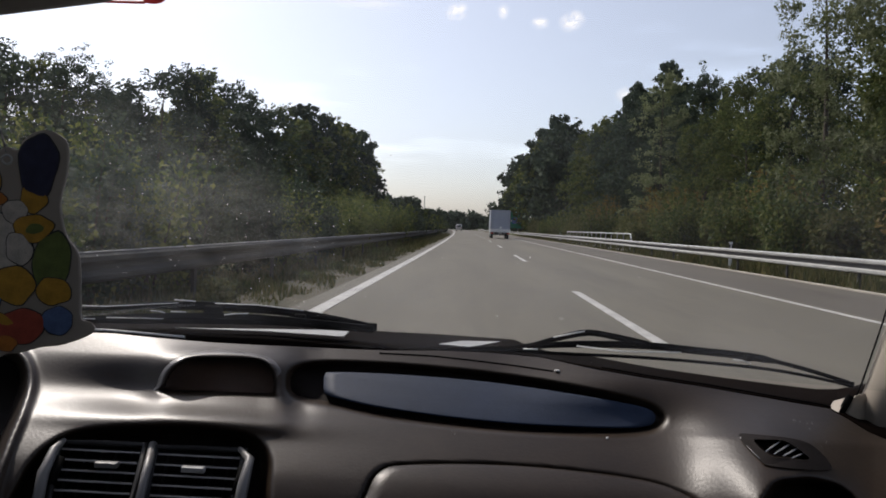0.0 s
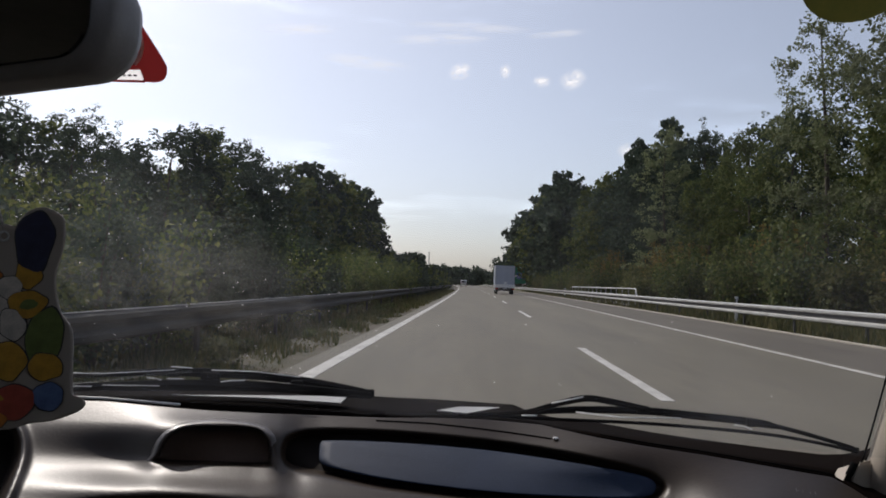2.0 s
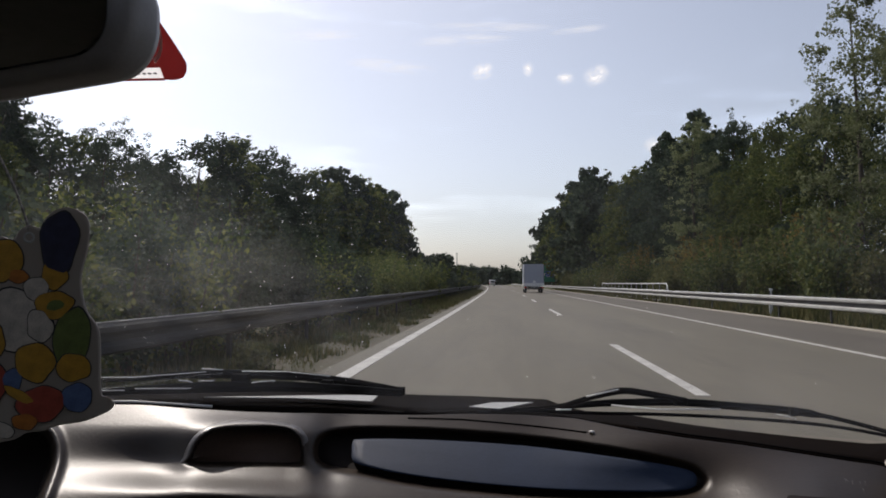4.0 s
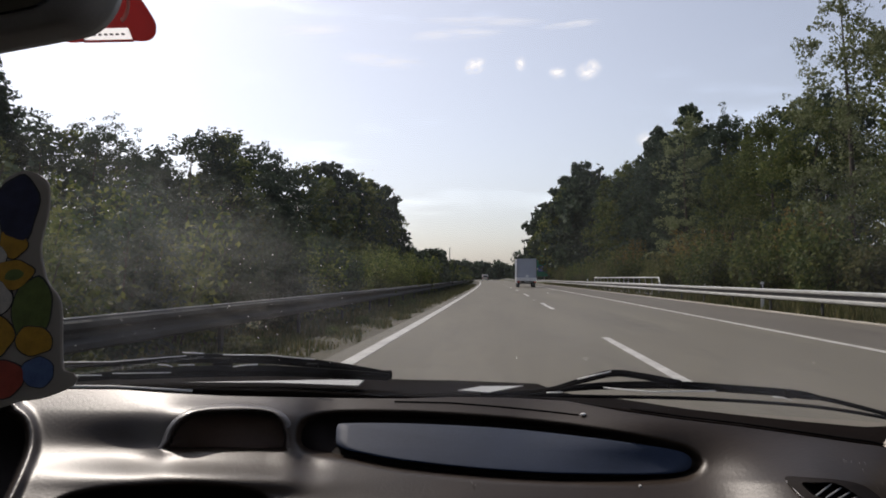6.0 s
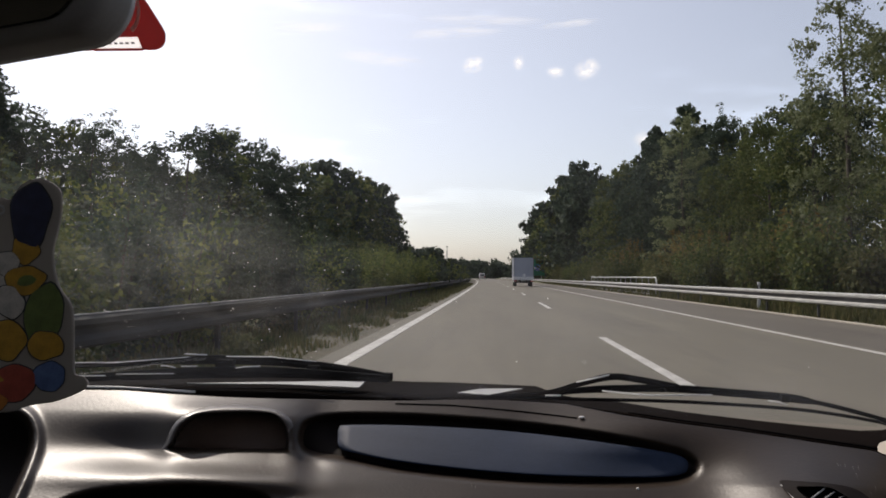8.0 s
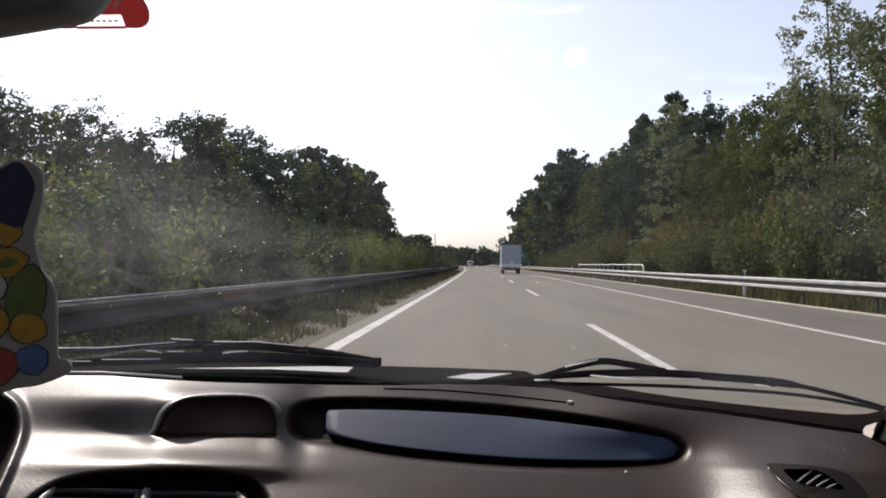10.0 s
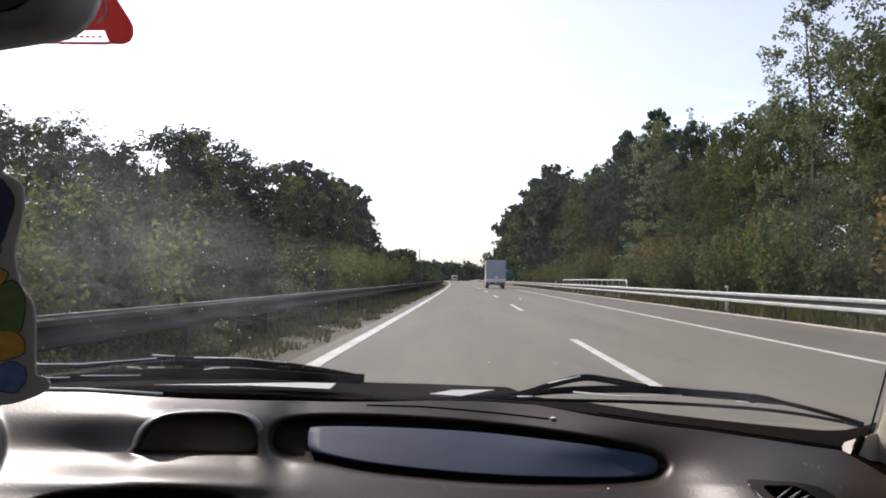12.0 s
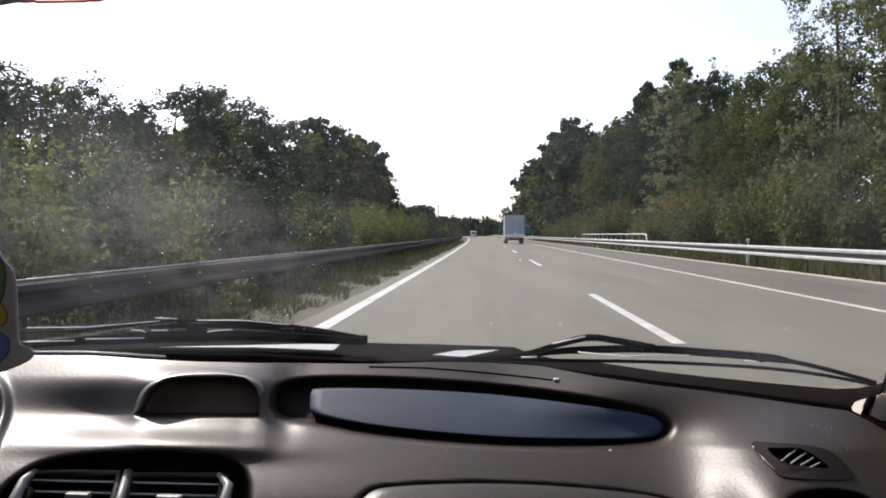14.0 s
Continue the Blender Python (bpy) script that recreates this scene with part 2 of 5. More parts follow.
TYRE = material("tyre", (0.018, 0.018, 0.018), 0.85, 0, (0.03, 0.03, 0.028), 10, 0.5)
DARK_METAL = material("dark_metal", (0.03, 0.03, 0.032), 0.6, 0.2, (0.05, 0.045, 0.04), 5, 0.5)
LAMP_RED = material("red_lens", (0.45, 0.02, 0.02), 0.25, 0, None, 20, 0.3, coat=0.5)
SIGN_GREEN = material("sign_green", (0.010, 0.20, 0.115), 0.45, 0, (0.010, 0.17, 0.10), 2, 0.3)
SIGN_BLUE = material("sign_blue", (0.03, 0.10, 0.42), 0.45, 0, None, 2, 0.3)
SIGN_RED = material("sign_red", (0.5, 0.03, 0.04), 0.45, 0, None, 2, 0.3)
SIGN_WHITE = material("sign_white", (0.78, 0.79, 0.78), 0.5, 0, None, 2, 0.2)


def cloud_material(name, share, light):
    """Sunlit vapour far off: thick in the middle, torn and thinning out to nothing at the rim."""
    m = bpy.data.materials.new(name)
    m.use_nodes = True
    n, l = m.node_tree.nodes, m.node_tree.links
    n.remove(n["Principled BSDF"])
    clear, glow, mx = n.new("ShaderNodeBsdfTransparent"), n.new("ShaderNodeEmission"), n.new("ShaderNodeMixShader")
    glow.inputs[0].default_value, glow.inputs[1].default_value = (1.0, 0.97, 0.95, 1), light
    at, ball, tex, mul = n.new("ShaderNodeTexCoord"), n.new("ShaderNodeTexGradient"), n.new("ShaderNodeTexNoise"), n.new("ShaderNodeMath")
    own, add = n.new("ShaderNodeObjectInfo"), n.new("ShaderNodeVectorMath")
    ball.gradient_type, add.operation = "SPHERICAL", "ADD"
    tex.inputs["Scale"].default_value, tex.inputs["Detail"].default_value, tex.inputs["Roughness"].default_value = 1.6, 8, 0.6
    l.new(at.outputs["Object"], ball.inputs[0])
    l.new(at.outputs["Object"], add.inputs[0])
    l.new(own.outputs["Location"], add.inputs[1])
    l.new(add.outputs[0], tex.inputs["Vector"])
    torn, rim = n.new("ShaderNodeMapRange"), n.new("ShaderNodeMapRange")
    torn.inputs["From Min"].default_value, torn.inputs["From Max"].default_value, torn.inputs["To Max"].default_value = 0.36, 0.58, share
    rim.inputs["From Max"].default_value = 0.7
    l.new(tex.outputs[0], torn.inputs[0])
    l.new(ball.outputs["Fac"], rim.inputs[0])
    mul.operation = "MULTIPLY"
    l.new(rim.outputs[0], mul.inputs[0])
    l.new(torn.outputs[0], mul.inputs[1])
    l.new(mul.outputs[0], mx.inputs[0])
    l.new(clear.outputs[0], mx.inputs[1])
    l.new(glow.outputs[0], mx.inputs[2])
    l.new(mx.outputs[0], n["Material Output"].inputs["Surface"])
    return m


CLOUD = cloud_material("cloud_white", 0.85, 1.25)
VEIL = cloud_material("thin_cloud", 0.40, 1.2)
SLAT_GREY = material("slat_grey", (0.34, 0.33, 0.32), 0.35, 0, (0.17, 0.165, 0.16), 40, 0.3)


# ---- building helpers ----
def part(name, bm, mat, parent=None, label="", smooth=False):
    """Links a bmesh as one mesh object, under a thing or under a part."""
    me = bpy.data.meshes.new(name)
    bm.normal_update()
    bm.to_mesh(me)
    bm.free()
    me.materials.append(mat)
    if smooth:
        me.polygons.foreach_set("use_smooth", [True] * len(me.polygons))
    ob = new(name, me)
    if parent:
        ob.parent = parent
    return tagged(ob, label)


def mesh_part(name, verts, faces, mat, parent=None, label="", smooth=False):
    me = bpy.data.meshes.new(name)
    me.from_pydata([tuple(v) for v in verts], [], [tuple(f) for f in faces])
    me.update()
    me.materials.append(mat)
    if smooth:
        me.polygons.foreach_set("use_smooth", [True] * len(me.polygons))
    ob = new(name, me)
    if parent:
        ob.parent = parent
    return tagged(ob, label)


def thing(name, label, category, at=(0, 0, 0), turn=0, group="", kind=""):
    ob = new(name)
    ob.empty_display_size = 0.1
    ob.matrix_world = pose(*at, 0, 0, turn)
    return tagged(ob, label, category, group, kind)


def add_box(bm, centre, size, bevel=0.0, turn=None):
    m = Matrix.Translation(centre) @ (turn or Matrix()) @ Matrix.Diagonal((*size, 1))
    made = bmesh.ops.create_cube(bm, size=1, matrix=m)["verts"]
    if bevel:
        edges = list({e for v in made for e in v.link_edges})
        bmesh.ops.bevel(bm, geom=edges, offset=bevel, segments=2, affect="EDGES", profile=0.5)
    return bm


def box(centre, size, bevel=0.0, turn=None):
    return add_box(bmesh.new(), centre, size, bevel, turn)


def add_rod(bm, a, b, r0, r1=None, sides=8):
    a, b = Vector(a), Vector(b)
    d = b - a
    m = Matrix.Translation((a + b) / 2) @ d.to_track_quat("Z", "Y").to_matrix().to_4x4()
    bmesh.ops.create_cone(bm, cap_ends=True, segments=sides, radius1=r0, radius2=r0 if r1 is None else r1, depth=d.length, matrix=m)
    return bm


def curve_points(controls, n, closed=False):
    """A smooth line through control points (Catmull-Rom)."""
    c = [Vector(p) for p in controls]
    k = len(c)
    out = []
    spans = k if closed else k - 1
    for i in range(n):
        s = i / (n if closed else n - 1) * spans
        j = min(int(s), spans - 1)
        f = s - j
        if closed:
            p0, p1, p2, p3 = (c[(j + o) % k] for o in (-1, 0, 1, 2))
        else:
            p0, p1, p2, p3 = (c[min(max(j + o, 0), k - 1)] for o in (-1, 0, 1, 2))
        out.append(0.5 * (2 * p1 + (p2 - p0) * f + (2 * p0 - 5 * p1 + 4 * p2 - p3) * f * f + (3 * p1 - p0 - 3 * p2 + p3) * f ** 3))
    return out


def tube(points, radius, sides=8, closed=False, flat=1.0):
    """A round bar along points; radius may be a list. flat squeezes it across."""
    bm = bmesh.new()
    pts = [Vector(p) for p in points]
    n = len(pts)
    rings = []
    for i, p in enumerate(pts):
        a, b = (pts[(i - 1) % n], pts[(i + 1) % n]) if closed else (pts[max(i - 1, 0)], pts[min(i + 1, n - 1)])
        d = (b - a).normalized()
        side = d.cross(Vector((0, 0, 1)))
        side = side.normalized() if side.length > 1e-4 else Vector((1, 0, 0))
        up = side.cross(d)
        r = radius[i] if isinstance(radius, (list, tuple)) else radius
        rings.append([bm.verts.new(p + side * r * math.cos(2 * math.pi * k / sides) * flat + up * r * math.sin(2 * math.pi * k / sides))
                      for k in range(sides)])
    for i in range(n if closed else n - 1):
        for k in range(sides):
            bm.faces.new((rings[i][k], rings[i][(k + 1) % sides], rings[(i + 1) % n][(k + 1) % sides], rings[(i + 1) % n][k]))
    if not closed:
        bm.faces.new(rings[0])
        bm.faces.new(rings[-1][::-1])
    bmesh.ops.recalc_face_normals(bm, faces=bm.faces)
    return bm


def slab(outline, thick):
    """A flat plate in the xz plane with rounded rims: outline as (x, z), its front towards -y."""
    bm = bmesh.new()
    c = sum((Vector((p[0], 0, p[1])) for p in outline), Vector()) / len(outline)
    levels = ((0.97, 0.0), (1.0, 0.25), (1.0, 0.75), (0.97, 1.0))
    rings = []
    for s, d in levels:
        rings.append([bm.verts.new((c.x + (p[0] - c.x) * s, d * thick, c.z + (p[1] - c.z) * s)) for p in outline])
    n = len(outline)
    for a, b in zip(rings, rings[1:]):
        for k in range(n):
            bm.faces.new((a[k], a[(k + 1) % n], b[(k + 1) % n], b[k]))
    bm.faces.new(rings[0])
    bm.faces.new(rings[-1][::-1])
    bmesh.ops.recalc_face_normals(bm, faces=bm.faces)
    return bm


def lettering(words, size, mat, parent, m, label=""):
    """Words in the built-in font as a mesh under a thing."""
    cu = bpy.data.curves.new("lettering", "FONT")
    cu.body, cu.size, cu.extrude, cu.align_x, cu.align_y = words, size, 0.004, "CENTER", "CENTER"
    tmp = bpy.data.objects.new("lettering", cu)
    me = bpy.data.meshes.new_from_object(tmp)
    bpy.data.objects.remove(tmp)
    me.materials.clear()
    me.materials.append(mat)
    ob = new("lettering", me)
    ob.parent = parent
    ob.matrix_basis = m
    return tagged(ob, label)


# ---- ground and road ----
def bend(x, y):
    """The road swings gently to the left."""
    return x - (y * y / 13000.0 if y > 0 else 0.0)


def ease(a, b, v):
    t = min(max((v - a) / (b - a), 0.0), 1.0)
    return t * t * (3 - 2 * t)


def ground_height(x):
    return -0.07 + 1.1 * ease(11.0, 20.0, x) + 0.9 * ease(22.0, 30.0, -x)


def ribbon(name, x0, x1, y0, y1, z, mat, label, category, thick=0.05, step=8.0, kind="structure"):
    """A strip of road that follows the bend, with real thickness."""
    n = max(2, int((y1 - y0) / step) + 1)
    verts, faces = [], []
    for i in range(n):
        y = y0 + (y1 - y0) * i / (n - 1)
        for x, zz in ((x0, z - thick), (x0, z), (x1, z), (x1, z - thick)):
            verts.append((bend(x, y), y, zz))
    for i in range(n - 1):
        a = i * 4
        for k in range(3):
            faces.append((a + k, a + 4 + k, a + 5 + k, a + 1 + k))
    faces += [(0, 1, 2, 3), (4 * n - 1, 4 * n - 2, 4 * n - 3, 4 * n - 4)]
    ob = mesh_part(name, verts, [f[::-1] for f in faces], mat)
    return tagged(ob, label, category, kind=kind)


xs = [-3500, -1200, -400, -120, -60, -40, -30, -28, -26, -24, -22, -16, -9, -4, 0, 4, 9, 11, 12.5, 14, 15.5, 17, 18.5, 20, 26, 40, 70, 140, 400, 1200, 3500]
ys = [-300, -100, -40, -10, 0, 10, 20, 30, 45, 60, 80, 100, 130, 160, 200, 240, 290, 340, 400, 500, 700, 1200, 2200, 4200]
gv = [(bend(x, min(y, 420)) if abs(x) < 300 else x, y, ground_height(x)) for y in ys for x in xs]
gf = [(j * len(xs) + i, j * len(xs) + i + 1, (j + 1) * len(xs) + i + 1, (j + 1) * len(xs) + i)
      for j in range(len(ys) - 1) for i in range(len(xs) - 1)]
tagged(mesh_part("ground", gv, gf, TURF, smooth=True), "rough dry grass turf beside the motorway", "grass ground", kind="structure")

LINE_L, LINE_M, LINE_R = -1.83, 1.92, 5.63
ribbon("road", -2.22, 5.9, -30, 430, 0.0, ASPHALT, "grey worn asphalt of a two-lane motorway", "road")
ribbon("pavement_shoulder", 5.9, 8.7, -30, 430, -0.004, SHOULDER, "darker asphalt hard shoulder along the road", "hard shoulder")
ribbon("trim_edge_strip", 8.7, 8.98, -30, 430, 0.02, KERB, "pale concrete edge strip beside the hard shoulder", "edge strip", 0.12)
ribbon("ground_gravel_median", -3.25, -2.22, -30, 430, -0.02, GRAVEL, "brown gravel and dry grass verge of the median", "verge")
ribbon("ground_gravel_roadside", 8.98, 10.4, -30, 430, -0.025, GRAVEL, "brown gravel and dry grass verge under the barrier", "verge")
ribbon("road_opposite", -20.0, -10.0, -30, 430, -0.01, ASPHALT, "grey asphalt of the opposite carriageway", "road")
ribbon("road_line_left", LINE_L - 0.095, LINE_L + 0.095, -20, 430, 0.006, PAINT, "white solid edge line painted on asphalt", "road marking", 0.005)
ribbon("road_line_right", LINE_R - 0.07, LINE_R + 0.07, -20, 430, 0.006, PAINT, "white solid edge line painted on asphalt", "road marking", 0.005)
for i in range(-1, 18):
    y0 = 7.4 + 18.0 * i
    dash = ribbon("lane_marking", LINE_M - 0.07, LINE_M + 0.07, y0, y0 + 6.0, 0.006, PAINT,
                  "white lane dash painted on grey asphalt", "road marking", 0.005, 2.0)
    tagged(dash, group="dashes of the lane line")


# ---- crash barriers ----
def beam_mesh(length, steel, rails):
    """One length of barrier along y, its face towards -x: two rails one above the other, or one broad folded sheet."""
    if rails == 2:
        hump, lows = [(0.0, 0.0), (-0.045, 0.012), (-0.075, 0.03), (-0.075, 0.085), (-0.045, 0.107), (0.0, 0.12)], (0.045, -0.185)
    else:
        hump, lows = [(0.0, -0.155), (-0.03, -0.15), (-0.08, -0.12), (-0.08, -0.07), (-0.02, -0.025), (-0.02, 0.025), (-0.08, 0.07), (-0.08, 0.12), (-0.03, 0.15), (0.0, 0.155)], (0.0,)
    verts, faces = [], []
    for low in lows:
        o, n = len(verts), len(hump)
        verts += [(x, y, low + z) for y in (0.0, length) for x, z in hump]
        faces += [(o + k, o + (k + 1) % n, o + n + (k + 1) % n, o + n + k) for k in range(n)]
        faces += [tuple(range(o, o + n))[::-1], tuple(range(o + n, o + 2 * n))]
    me = bpy.data.meshes.new("beam")
    me.from_pydata(verts, [], faces)
    me.update()
    me.materials.append(steel)
    return me


def barrier(name, x, top, side, label, y0, y1, steel, rails):
    """side: -1 faces the road to its left (x smaller), 1 faces the road to its right."""
    root = thing(name, label, "crash barrier")
    beam, post = beam_mesh(4.0, steel, rails), None
    bm = bmesh.new()
    add_box(bm, (0, 0, top / 2 - 0.1), (0.05, 0.10, top + 0.1), 0.006)
    add_box(bm, (0.03 * side * -1, 0, top - 0.16), (0.06, 0.12, 0.2), 0.006)
    post = bpy.data.meshes.new("post")
    bm.to_mesh(post)
    bm.free()
    post.materials.append(SHADED_STEEL)
    # dark strip that stands in for the shade between the two rails
    bm = box((0.012, 2.0, -0.01), (0.02, 4.0, 0.17))
    web = bpy.data.meshes.new("web")
    bm.to_mesh(web)
    bm.free()
    web.materials.append(SHADED_STEEL)
    # pale strip that paints the sun's glint along the beam's top
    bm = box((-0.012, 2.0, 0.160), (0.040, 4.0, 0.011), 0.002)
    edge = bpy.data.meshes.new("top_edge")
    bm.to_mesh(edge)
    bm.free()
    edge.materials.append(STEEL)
    y = y0
    while y < y1:
        a, b = bend(x, y), bend(x, y + 4)
        ob = new("beam", beam)
        ob.parent = root
        ob.matrix_basis = pose(a, y, top - 0.155, 0, 0, math.degrees(math.atan2(a - b, 4))) @ Matrix.Diagonal((side * -1, 1.004, 1, 1))
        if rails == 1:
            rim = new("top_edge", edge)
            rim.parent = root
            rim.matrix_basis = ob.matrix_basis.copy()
        if rails == 2:
            behind = new("web", web)
            behind.parent = root
            behind.matrix_basis = ob.matrix_basis.copy()
        ob = new("post", post)
        ob.parent = root
        ob.matrix_basis = pose(a + 0.055 * side * -1, y + 2, 0)
        y += 4
    return root


barrier("crash_barrier", 9.25, 0.72, -1, "galvanised steel W-beam crash barrier on posts beside the hard shoulder", -12, 300, STEEL, 2)
barrier("crash_barrier", -3.75, 0.68, 1, "dark steel crash barrier along the planted median, shade put into its colour", -12, 300, SHADED_STEEL, 1)


def railing(x, y0, y1):
    """White tube railing of a culvert behind the barrier."""
    root = thing("bridge_railing", "white painted steel tube railing behind the crash barrier", "railing")
    n = int((y1 - y0) / 2.0)
    rail = [(bend(x, y0 + (y1 - y0) * i / n), y0 + (y1 - y0) * i / n, 1.12) for i in range(n + 1)]
    part("top_rail", tube([(rail[0][0], y0 - 0.7, 0.35)] + rail, 0.035), RAIL_PAINT, root, "white painted tube", True)
    part("lower_rail", tube([(a, b, 0.70) for a, b, c in rail], 0.022), RAIL_PAINT, root, smooth=True)
    for a, b, c in rail:
        part("post", add_rod(bmesh.new(), (a, b, -0.1), (a, b, 1.1), 0.028), STEEL, root)
    part("kerb", box((0, 0, 0), (0.3, y1 - y0, 0.22), 0.02), KERB, root, "pale concrete kerb").matrix_basis = \
        pose(bend(x - 0.35, (y0 + y1) / 2), (y0 + y1) / 2, 0.04, 0, 0, math.degrees((y0 + y1) / 13000))


railing(9.95, 46, 74)


def marker_post(x, y):
    root = thing("marker_post", "white plastic roadside marker post with dark band", "marker post", (bend(x, y), y, -0.03), group="marker posts")
    part("shaft", box((0, 0, 0.48), (0.12, 0.05, 1.0), 0.015), RAIL_PAINT, root)
    part("band", box((0, 0, 0.82), (0.126, 0.056, 0.16), 0.015), INK, root, "dark band")
    part("reflector", box((0, -0.029, 0.82), (0.04, 0.006, 0.12), 0.002), SIGN_WHITE, root, "pale reflector")


marker_post(9.75, 28)
marker_post(9.75, 78)


# ---- plants ----
def leaf_cloud(rng, centres, radii, count, size, squash=1.0, shell=0.55, droop=0.3):
    """Leaves as single four-cornered blades, gathered in clumps. Returns vertices and faces as arrays."""
    k = rng.choice(len(centres), count, p=(radii ** 2) / (radii ** 2).sum())
    d = rng.normal(size=(count, 3))
    d /= np.linalg.norm(d, axis=1)[:, None]
    rad = radii[k] * (shell + (1.12 - shell) * rng.random(count) ** 0.6)
    c = centres[k] + d * rad[:, None] * np.array((1, 1, squash))
    u = rng.normal(size=(count, 3)) + d * 0.6 - np.array((0, 0, droop))
    u /= np.linalg.norm(u, axis=1)[:, None]
    w = np.cross(u, rng.normal(size=(count, 3)))
    w /= np.linalg.norm(w, axis=1)[:, None]
    s = size * rng.uniform(0.6, 1.35, count)[:, None]
    v = np.stack((c - u * s * 0.5, c + w * s * 0.30, c + u * s * 0.5, c - w * s * 0.30), axis=1).reshape(-1, 3)
    return v, np.arange(count * 4).reshape(-1, 4)


def quick_mesh(name, v, f, mat):
    me = bpy.data.meshes.new(name)
    me.vertices.add(len(v))
    me.vertices.foreach_set("co", v.astype(np.float32).ravel())
    me.loops.add(f.size)
    me.loops.foreach_set("vertex_index", f.astype(np.int32).ravel())
    me.polygons.add(len(f))
    me.polygons.foreach_set("loop_start", np.arange(0, f.size, f.shape[1], dtype=np.int32))
    me.update(calc_edges=True)
    me.materials.append(mat)
    return me


def trunk_bm(rng, height, radius, limbs, reach, low=0.25):
    """A tapered trunk with limbs, as one mesh."""
    lean = [(rng.normal() * 0.02 * height * t, rng.normal() * 0.02 * height * t, height * t) for t in (0.35, 0.7, 1.0)]
    pts = curve_points([(0, 0, -0.3), (0, 0, 0.15 * height)] + lean, 9)
    bm = tube(pts, [radius * (1.25 - 1.15 * i / 8) for i in range(9)], 7)
    tips = []
    for i in range(limbs):
        t = low + (0.92 - low) * (i + rng.random()) / limbs
        a = rng.random() * 6.283
        p = pts[min(8, int(t * 8))]
        r = reach * (1.1 - 0.7 * t) * rng.uniform(0.7, 1.1)
        q = p + Vector((math.cos(a) * r, math.sin(a) * r, r * rng.uniform(0.4, 0.9)))
        mid = (p + q) / 2 + Vector((0, 0, 0.12 * r))
        more = tube([p, mid, q], [radius * 0.42 * (1.1 - t), radius * 0.28 * (1.1 - t), 0.015], 5)
        me = bpy.data.meshes.new("limb")
        more.to_mesh(me)
        more.free()
        bm.from_mesh(me)
        bpy.data.meshes.remove(me)
        tips.append(q)
    return bm, tips


def broadleaf(seed, height, width, leaves, size, mat, label, base=0.14, clumps=34, narrow=0.0):
    """A broad-leaved tree: trunk with limbs, and a crown of leaf clumps with gaps and an uneven outline."""
    rng = np.random.default_rng(seed)
    root = thing("tree", label, "tree", kind="")
    bm, tips = trunk_bm(rng, height * 0.86, 0.012 * height, 11, width * 0.45, 0.22)
    part("trunk", bm, BARK, root, smooth=True)
    # main masses of the crown, each broken up into small sprays, with thin shoots over the top
    n = clumps
    t = (np.arange(n) + 0.5) / n + rng.normal(size=n) * 0.05
    t = np.clip(t, 0.0, 0.97)
    girth = rng.uniform(0.85, 1.2, n) * np.sin(np.pi * np.clip(t * 0.80 + 0.17, 0, 1)) ** 0.65 * (1 - narrow * t)
    a = rng.random(n) * 6.283
    r = width * 0.42 * girth * np.sqrt(rng.uniform(0.15, 1.0, n))
    c = np.stack((np.cos(a) * r, np.sin(a) * r, height * (base + (0.93 - base) * t)), axis=1)
    c = np.concatenate((c, np.array([tuple(q) for q in tips])))
    big = rng.uniform(0.13, 0.21, len(c)) * width * (1.15 - 0.45 * c[:, 2] / height)
    k = rng.integers(len(c), size=len(c) * 7)
    d = rng.normal(size=(len(k), 3))
    d /= np.linalg.norm(d, axis=1)[:, None]
    fine = c[k] + d * (big[k] * rng.uniform(0.45, 1.15, len(k)))[:, None] * np.array((1, 1, 0.9))
    up = np.array([(q[0] + rng.normal() * 0.12, q[1] + rng.normal() * 0.12, q[2] + 0.16 * width * h) for q in c[rng.integers(len(c), size=16)] for h in (0.55, 0.9, 1.2)])
    fine = np.concatenate((fine, up))
    radii = rng.uniform(0.028, 0.075, len(fine)) * width
    radii[-len(up):] *= 0.55
    v, f = leaf_cloud(rng, fine, radii, leaves, size, 0.75, 0.25, 0.15)
    crown = new("crown", quick_mesh("crown", v, f, mat))
    crown.parent = root
    return root


